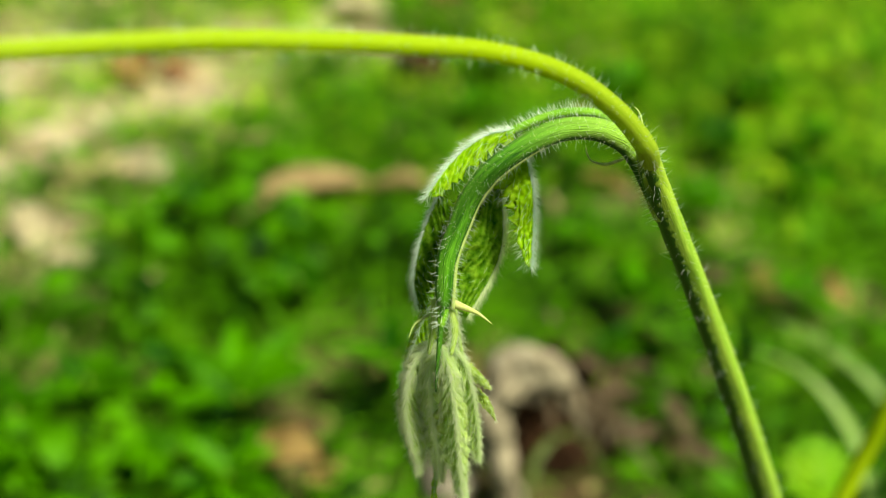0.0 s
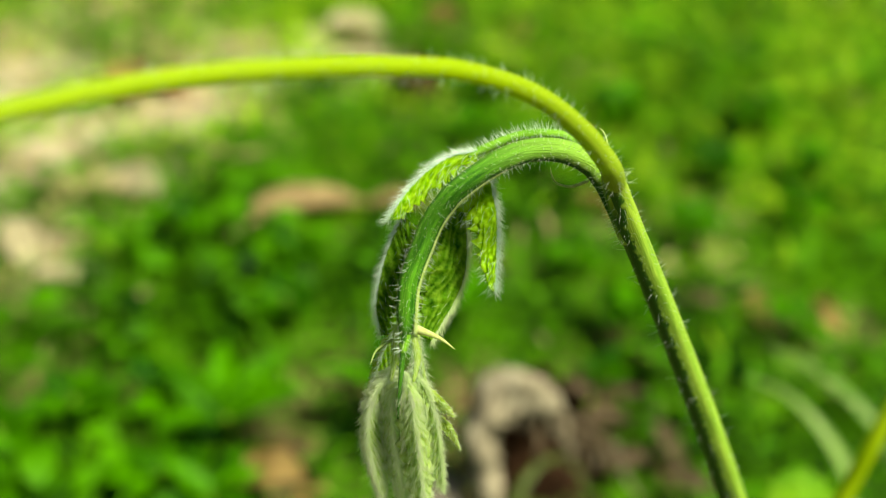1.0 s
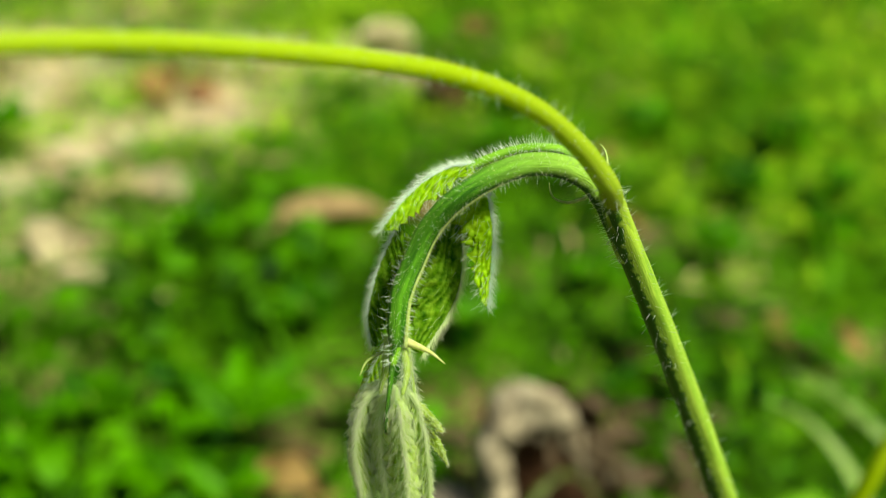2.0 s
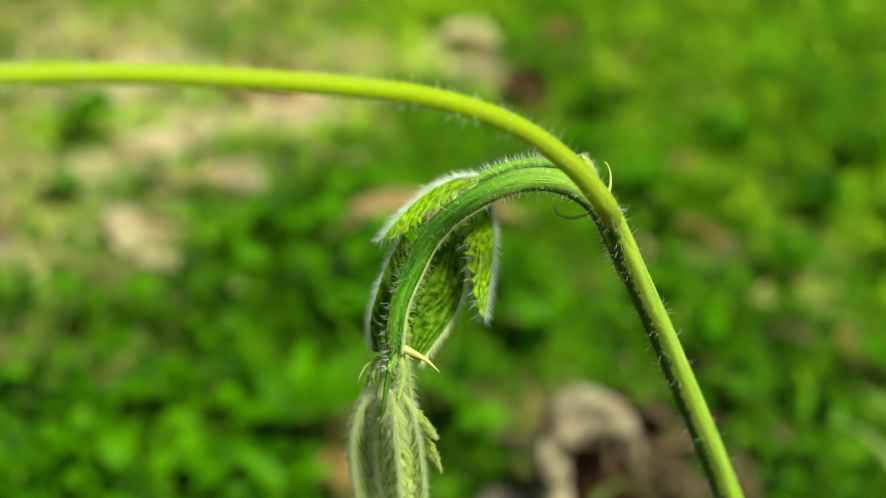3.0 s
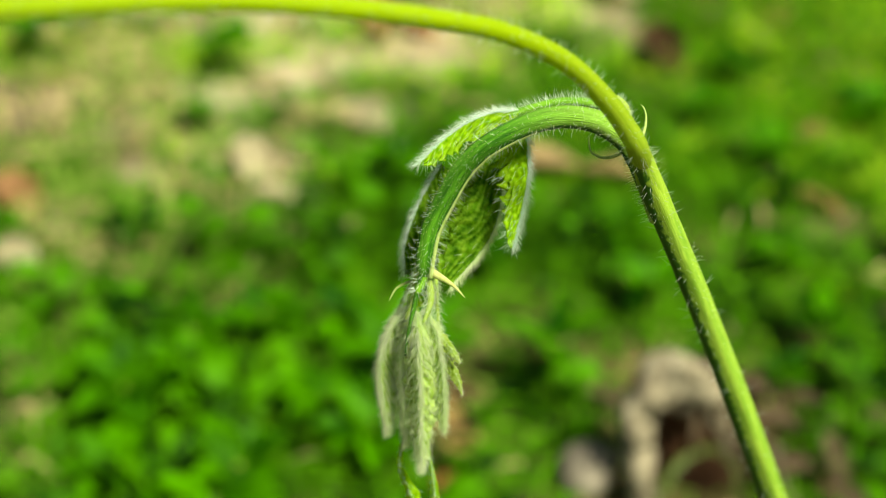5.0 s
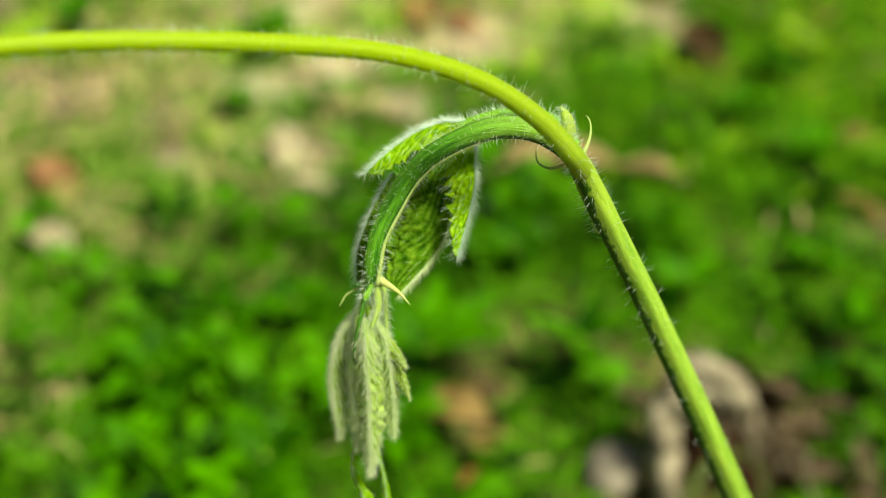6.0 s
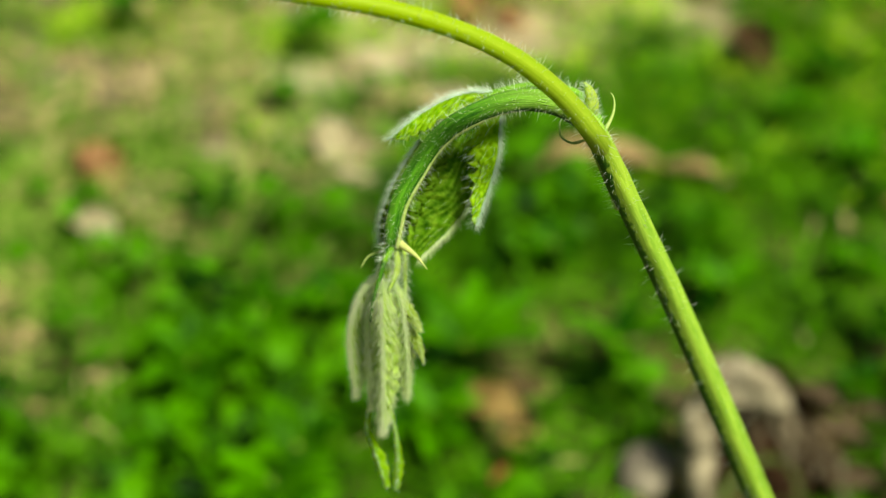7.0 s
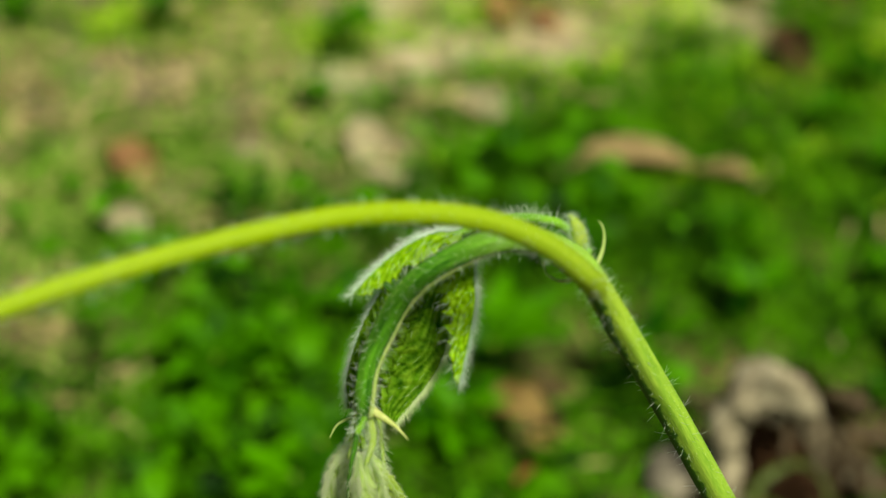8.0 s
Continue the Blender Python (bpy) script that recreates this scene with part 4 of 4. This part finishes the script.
hairs("ridge_hairs", ridge, tube_roots(ridge_pts[36:], ridge_r, 420, hr, 0.4), 0.0006, HAIR_PALE, radius=0.000018)
hairs("stalk_hairs", leaf_stalk, tube_roots(stalk_pts, stalk_r, 680, hr, 0.15), 0.0011, HAIR_WHITE, radius=0.000023)
hairs("stalk_down", leaf_stalk, tube_roots(stalk_pts, stalk_r, 2600, hr, 0.9), 0.00026, HAIR_GREEN, radius=0.000015)

joint_pts = spline([STALK[-2], STALK[-1], NECK1[1]], 16)
joint_r = lambda u: 0.00035 + 0.00060 * max(0.0, 1 - u) ** 0.6
joint = part("joint", tube(joint_pts, joint_r, 16, 4, 0.05, uneven=0.05), SIDE_GREEN, vine, "yellow-green joint of the leaf stalk")
hairs("joint_hairs", joint, tube_roots(joint_pts, joint_r, 150, hr, 0.5), 0.0010, HAIR_WHITE)

# the stalk behind it
back_pts = spline(BACK_STALK, 40)
back_r = lambda u: 0.00056
back_stalk = part("side_stalk", tube(back_pts, back_r, 14, uneven=0.04), SIDE_GREEN, vine)
hairs("side_stalk_hairs", back_stalk, tube_roots(back_pts, back_r, 420, hr, 0.2, side=(0, 0, 1), bias=0.6), 0.0013, HAIR_WHITE, radius=0.000020)


def leaflet(name, points, width, facing, fold, material, label="", rib_hairs=300, edge_hairs=150, blade_hairs=400, hair=0.0011, down=HAIR_WHITE, hair_width=0.000020, **kw):
    bm, rib, edge, blade = folded_leaf(points, width, facing, fold, **kw)
    ob = part(name, bm, material, vine, label)
    pick = lambda pool, c: [pool[hr.randrange(len(pool))] for _ in range(c)]
    jit = lambda roots: [(p + Vector([hr.uniform(-1, 1) for _ in range(3)]) * 0.00012, d) for p, d in roots]
    hairs("leaf_hairs", ob, jit(pick(rib, 2 * rib_hairs)) + jit(pick(edge, 2 * edge_hairs)) + jit(pick(blade, 2 * blade_hairs)), hair, down, spread=0.45, radius=hair_width)
    return ob


leaflet("leaflet", LEAF_LEFT, 0.0021, (-0.45, 0.1, 0.85), 66, LEAF_LIGHT, "light green pleated leaflet edged with white hair", 420, 40, 60, 0.0014, teeth=10, pleat=0.00009, sweep=2.8, bite=0.6, crinkle=0.0004, warp=1.1,
        profile=lambda u: 0.35 + 0.65 * math.sin(math.pi * min(1, 0.2 + 0.75 * u)) if u < 0.86 else (1 - u) * 5.2)
leaflet("leaflet", LEAF_RIGHT, 0.0038, (0.95, -0.1, 0.25), 76, LEAF_LIGHT, "light green pleated leaflet edged with white hair", 420, 40, 60, 0.0014, teeth=9, pleat=0.00009, sweep=3.2, bite=0.45, crinkle=0.0004, warp=1.2,
        profile=lambda u: min(1, 0.45 + 5 * u) * (1 - u) ** 0.65 + 0.05)
# inner and back leaflets: shade between the folds is put into their green
leaflet("leaflet", LEAF_INNER, 0.0066, (0.80, -0.15, -0.55), 76, LEAF_SHADED, "shade-darkened green pleated folded leaflet with a pale downy rib", 640, 30, 30, 0.0013, down=HAIR_DOWN, teeth=4.2, pleat=0.00006, sweep=5.0, crinkle=0.00032, warp=1.1, rim=0.6,
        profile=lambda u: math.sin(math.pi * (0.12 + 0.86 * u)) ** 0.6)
leaflet("leaflet", LEAF_BACK, 0.0045, (-0.95, -0.1, 0.2), 80, LEAF_SHADED, "shade-darkened green pleated folded leaflet", 330, 80, 80, 0.0012, teeth=9, pleat=0.00014, sweep=3.4, crinkle=0.0003, warp=1.0,
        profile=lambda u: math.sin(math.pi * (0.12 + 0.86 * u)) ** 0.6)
leaflet("leaflet", LEAF_FAR, 0.0022, (-0.6, -0.7, 0.4), 40, LEAF_LIGHT, "small yellow-green folded leaflet", 120, 60, 60, 0.0008, teeth=7, pleat=0.0002, sweep=2.4)
# the downy drooping end leaflets, folded like feathers
side = Vector((1, 0.06, 0.03))
for pts, w, lean, fold, mat, down, rib in ((LOBE_A, 0.0027, -0.30, 54, LEAF_DOWNY, HAIR_DOWN, 2200), (LOBE_B, 0.0026, -0.05, 56, LEAF_DOWNY, HAIR_DOWN, 1600),
                                           (LOBE_C, 0.0029, 0.15, 54, LEAF_DOWNY, HAIR_DOWN, 1600), (LOBE_D, 0.0027, 0.7, 56, LEAF_DOWNY, HAIR_DOWN, 1000),
                                           (LOBE_E, 0.0010, 0.6, 50, LEAF_TIP, HAIR_DOWN, 120), (LOBE_F, 0.0008, 0.7, 50, LEAF_TIP, HAIR_DOWN, 120)):
    leaflet("end_leaflet", pts, w, LENS_WAY + side * lean, fold, mat, "silvery downy folded young leaflet" if mat is LEAF_DOWNY else "small bright green leaflet tip", rib * 3 // 5, rib // 4, rib * 4 // 5,
            0.0011 if rib > 200 else 0.0005, teeth=9, pleat=0.00016, sweep=3.0, bite=0.5, crinkle=0.0003, warp=1.0, down=down, hair_width=0.000017)
# two narrow leaflets that hang lowest, each on a thin stalk
for pts, w, lean in ((LOBE_G, 0.0013, 0.0), (LOBE_H, 0.0010, 0.2)):
    leaflet("end_leaflet", pts, w, LENS_WAY + side * lean, 50, LEAF_LIGHT, "narrow bright green hanging leaflet", 60, 20, 30, 0.0005, teeth=6, pleat=0.00010, sweep=3.0, bite=0.2,
            profile=lambda u: 0.38 + 0.62 * math.exp(-((u - 0.72) / 0.2) ** 2))
# the first stalk is coloured dark to draw the groove between the others
for pts, r, mat in ((NECK1, 0.00036, NECK_SHADE), (NECK2, 0.0005, LEAF_DOWNY), (NECK3, 0.0005, LEAF_DOWNY), (NECK4, 0.0003, LEAF_DOWNY)):
    p = spline(pts, 16)
    ob = part("leaflet_stalk", tube(p, lambda u, r=r: r * (1 - 0.6 * u * u), 10, uneven=0.05), mat, vine)
    hairs("leaflet_stalk_hairs", ob, tube_roots(p, lambda u, r=r: r, 30 if mat is NECK_SHADE else 320, hr, 0.9), 0.0010, HAIR_PALE, radius=0.000018)


def taper(points, r, n=24, sides=10, power=0.75):
    return tube(spline(points, n), lambda u: r * min(1.0, 0.5 + 2.5 * u) * (1 - u) ** power + 0.00004, sides)


part("stipel", taper(SPINE, 0.00068, power=1.1), SPINE_PALE, vine, "pale yellow pointed stipel")
part("stipel", taper(STIPEL, 0.00020), RIDGE_PALE, vine)
part("stipule", taper(TENDRIL, 0.00020), RIDGE_PALE, vine)
part("stipule", taper(STIPULE, 0.00024), RIDGE_PALE, vine)
# bud in the fork
bud_pts = spline([(-0.1120, -0.0704, 0.3104), (-0.1122, -0.0700, 0.3122), (-0.1127, -0.0697, 0.3138), (-0.1134, -0.0696, 0.3149)], 20)
bud_r = lambda u: 0.00085 * math.sin(math.pi * (0.2 + 0.78 * u)) ** 0.8
bud = part("bud", tube(bud_pts, bud_r, 14, 3, 0.1), LEAF_TIP, vine, "small yellow-green hairy bud")
hairs("bud_hairs", bud, tube_roots(bud_pts, bud_r, 260, hr, 0.8), 0.0008, HAIR_WHITE)

# the young stem beyond the node, in short rigid lengths that bend together
tip_pts = spline(TIP, 400)
tip_s = [0.0]
for a, b in zip(tip_pts, tip_pts[1:]):
    tip_s.append(tip_s[-1] + (b - a).length)
tip_total = tip_s[-1]
tip_radius = lambda s: 0.00108 + 0.00030 * math.exp(-s / 0.02) - 0.00024 * math.exp(-s / 0.0015) - 0.00026 * s / tip_total
cuts = [0.0] + [0.0022 * k for k in range(1, 11)] + [0.022 + 0.005 * k for k in range(1, 13)]
while cuts[-1] + 0.010 < tip_total:
    cuts.append(cuts[-1] + 0.010)
cuts.append(tip_total)


def tip_at(s):
    i = min(int(np.searchsorted(tip_s, s)), len(tip_pts) - 1)
    i = max(i, 1)
    w = (s - tip_s[i - 1]) / (tip_s[i] - tip_s[i - 1])
    return tip_pts[i - 1].lerp(tip_pts[i], min(1.3, max(-0.3, w)))


segments = []
for s0, s1 in zip(cuts, cuts[1:]):
    o = tip_at(s0)
    extra = 0.0 if s1 == tip_total else 0.0003
    k = max(6, int((s1 - s0) / 0.0006))
    ps = [tip_at(s0 + (s1 + extra - s0) * i / (k - 1)) - o for i in range(k)]
    rad = lambda u, s0=s0, s1=s1: tip_radius(s0 + u * (s1 - s0))
    ob = part("young_stem", tube(ps, rad, 20, close=s1 == tip_total, hint=(0.2, 0.5, 0.8)), YOUNG_GREEN, vine, "bright yellow-green young stem")
    hairs("young_stem_hairs", ob, tube_roots(ps, rad, int(8000 * (s1 - s0)), hr, 0.3), 0.0012, HAIR_WHITE, radius=0.000026)
    hairs("young_stem_down", ob, tube_roots(ps, rad, int(12000 * (s1 - s0)), hr, 0.9), 0.0003, HAIR_GREEN, radius=0.000016)
    age = ob.data.attributes.new("age", "FLOAT", "POINT")
    age.data.foreach_set("value", [max(0.0, 1 - (s0 + v.co.length) / 0.032) for v in ob.data.vertices])
    ob.location = o
    segments.append((ob, o, s0, s1))

# ---------------------------------------------------------------- sway of the vine and bending of its young stem
# seconds; turn about the root by three axes, degrees; bend near the node, bend further out, swing about the upright, degrees
SWAY_A = [
    (0.0, 0.77, 0.15, -1.68, -0.2, 1.8, 2.0),
    (0.1, 0.85, 0.25, -0.99, -3.9, -0.1, 3.2),
    (0.2, 0.73, 0.45, -0.67, -2.7, -0.2, 4.2),
    (0.3, 0.73, 0.66, -0.57, 2.7, 1.2, 5.1),
    (0.4, 0.49, 0.89, -0.78, 4.3, 1.3, 6.1),
    (0.5, 0.06, 0.86, -1.41, 3.1, 0.4, 7.2),
    (0.6, -0.33, 0.33, -1.06, 8.6, -1.2, 7.1),
]
SWAY_B = [
    (0.7, -0.49, -0.07, -0.87, 6.4, -2.7, 7.2),
    (0.8, -0.05, -0.18, -0.56, 8.4, -2.8, 7.1),
    (0.9, 0.10, -0.17, -0.46, 6.1, -5.0, 7.2),
    (1.0, -0.02, -0.05, -0.54, 2.1, -8.0, 7.4),
    (1.1, -0.15, 0.19, -0.31, 4.2, -6.7, 7.0),
    (1.2, -0.49, 0.23, -0.27, 6.8, -5.2, 6.7),
]
SWAY_C = [
    (2.3, 0.41, 0.25, -0.54, 1.7, -0.9, 3.8),
    (2.4, 0.46, 0.39, -0.75, 1.2, -0.5, 3.5),
    (2.5, 0.40, 0.51, -1.26, 1.6, 0.2, 3.2),
    (2.6, 0.20, 0.45, -0.85, 2.6, 0.3, 2.4),
    (2.7, 0.02, 0.27, -0.72, 1.0, -0.2, 1.7),
    (2.8, 0.47, 0.01, -0.59, -0.9, -0.8, 1.0),
    (2.9, 0.73, -0.28, -0.73, -2.5, -1.4, 0.3),
    (3.0, 0.64, -0.07, -1.10, -1.5, -1.2, -0.5),
    (3.1, -0.06, -0.08, -0.87, 0.1, -1.1, -0.0),
    (3.2, -0.45, 0.30, -0.67, 0.7, -1.5, 0.5),
]
SWAY_D = [
    (3.3, -0.53, 0.41, -0.55, 1.4, -2.0, 1.0),
    (3.4, -0.16, 0.38, -0.42, 1.2, -2.0, 1.6),
    (3.5, 0.28, 0.41, -0.37, -1.4, -3.3, 2.2),
    (3.6, 0.14, 0.21, -0.39, -0.3, -2.3, 1.6),
    (3.7, 0.04, 0.23, -0.46, 1.3, -1.1, 0.9),
    (3.8, -0.24, 0.43, -0.69, 1.3, -0.9, 0.2),
    (3.9, -0.66, 0.40, -1.20, -0.9, -0.4, -0.3),
    (4.0, -0.39, 0.57, -1.69, -1.2, 0.4, -1.0),
    (4.1, -0.35, 0.18, -0.90, 0.9, -0.7, 5.0),
    (4.2, -0.10, 0.17, -0.17, 4.1, -1.7, 11.0),
]
SWAY_E = [
    (4.3, -0.00, 0.36, 0.51, 2.9, -4.3, 17.1),
    (4.4, 0.09, 0.65, 1.32, 5.3, -5.4, 23.1),
    (4.5, -0.04, 0.77, 2.29, 13.9, -4.7, 28.9),
    (4.6, -0.83, 0.62, 1.02, 11.4, -4.6, 27.2),
    (4.7, -0.69, 0.36, 0.33, 11.8, -4.6, 25.4),
]
SWAY_F = [
    (5.8, -0.06, -0.19, 0.51, -2.9, -3.5, 6.3),
    (5.9, -0.47, -0.70, 0.18, -3.3, -3.2, 4.5),
    (6.0, -0.71, -0.96, 0.10, -5.5, -3.4, 2.8),
    (6.1, -0.49, -0.90, 0.01, -2.6, -1.7, 3.1),
    (6.2, -0.46, -0.89, -0.05, -1.5, -0.5, 3.6),
    (6.3, -0.21, -0.81, 0.05, -0.3, 0.7, 4.0),
    (6.4, 0.37, -0.33, 0.45, -2.2, 1.1, 4.5),
]
SWAY_G = [
    (6.5, 0.79, 0.19, 0.89, -5.2, 1.1, 5.0),
    (6.6, 1.08, 0.16, 0.58, -9.1, 0.3, 3.7),
    (6.7, 1.06, 0.08, 0.18, -10.8, 0.1, 2.2),
    (6.8, 0.57, -0.45, -0.55, -11.0, 0.4, 0.7),
    (6.9, -0.29, -0.58, -1.47, -7.8, 1.6, -1.0),
    (7.0, -0.52, -0.48, -2.43, -6.3, 2.3, -2.6),
    (7.1, -0.82, -0.50, -1.38, 2.8, 1.3, 3.5),
    (7.2, -0.56, 0.01, -0.25, 5.5, 0.4, 9.7),
]
SWAY_H = [
    (7.3, 0.18, 0.46, 1.02, 1.9, -0.9, 16.1),
    (7.4, 0.68, 0.51, 2.33, -0.8, -4.0, 22.6),
    (7.5, 0.25, -0.01, 3.68, 7.2, -3.1, 28.5),
    (7.6, -0.08, -0.83, 2.46, 10.8, -1.9, 23.0),
    (7.7, -0.26, -1.26, 2.05, 11.0, -2.6, 17.6),
    (7.8, -0.06, -1.97, 2.32, 5.0, -4.5, 12.4),
    (7.9, 0.94, -1.59, 3.85, -5.2, -7.5, 7.3),
    (8.0, 1.03, -1.25, 6.01, -15.6, -10.2, 2.3),
]



def gap(a, b, beats, n=10):
    """Rows between two rows: an even glide with a gentle sway on it."""
    rows = []
    for k in range(1, n + 1):
        u = k / (n + 1)
        e = u * u * (3 - 2 * u)
        swing = math.sin(2 * math.pi * beats * u) * math.sin(math.pi * u)
        add = (0, 0.35 * swing, -0.1 * swing, 0.3 * swing, 3.5 * swing, 0.5 * swing, 0)
        rows.append(tuple(p + (q - p) * (u if i == 0 else e) + d for i, (p, q, d) in enumerate(zip(a, b, add))))
    return rows


def turn(v):
    return Matrix.Rotation(v.length, 4, v) if v.length > 1e-9 else Matrix.Identity(4)


def motions():
    rows = SWAY_A + SWAY_B
    rows = rows + gap(rows[-1], SWAY_C[0], 2) + SWAY_C + SWAY_D + SWAY_E
    rows = rows + gap(rows[-1], SWAY_F[0], 2) + SWAY_F + SWAY_G + SWAY_H
    walk(vine, [(r[0], Matrix.Translation(BASE) @ turn(Vector([radians(a) for a in r[1:4]]))) for r in rows])
    out = Vector((-0.058, 0.798, -0.600))
    up = Vector((0, 0, 1))
    keyed = [[] for _ in segments]
    for r in rows:
        b1, b2, bz = [radians(a) for a in r[4:]]
        place = Vector(segments[0][1])
        for k, (ob, o, s0, s1) in enumerate(segments):
            mid = (s0 + s1) / 2
            g1 = min(1.0, mid / 0.02)
            g2 = max(0.0, min(1.0, (mid - 0.03) / 0.055))
            m = turn(out * (b1 * g1 + b2 * g2) + up * (bz * g1))
            keyed[k].append((r[0], Matrix.Translation(place) @ m))
            place = place + m.to_3x3() @ (tip_at(s1) - o)
    for (ob, *_), rr in zip(segments, keyed):
        walk(ob, rr)


motions()
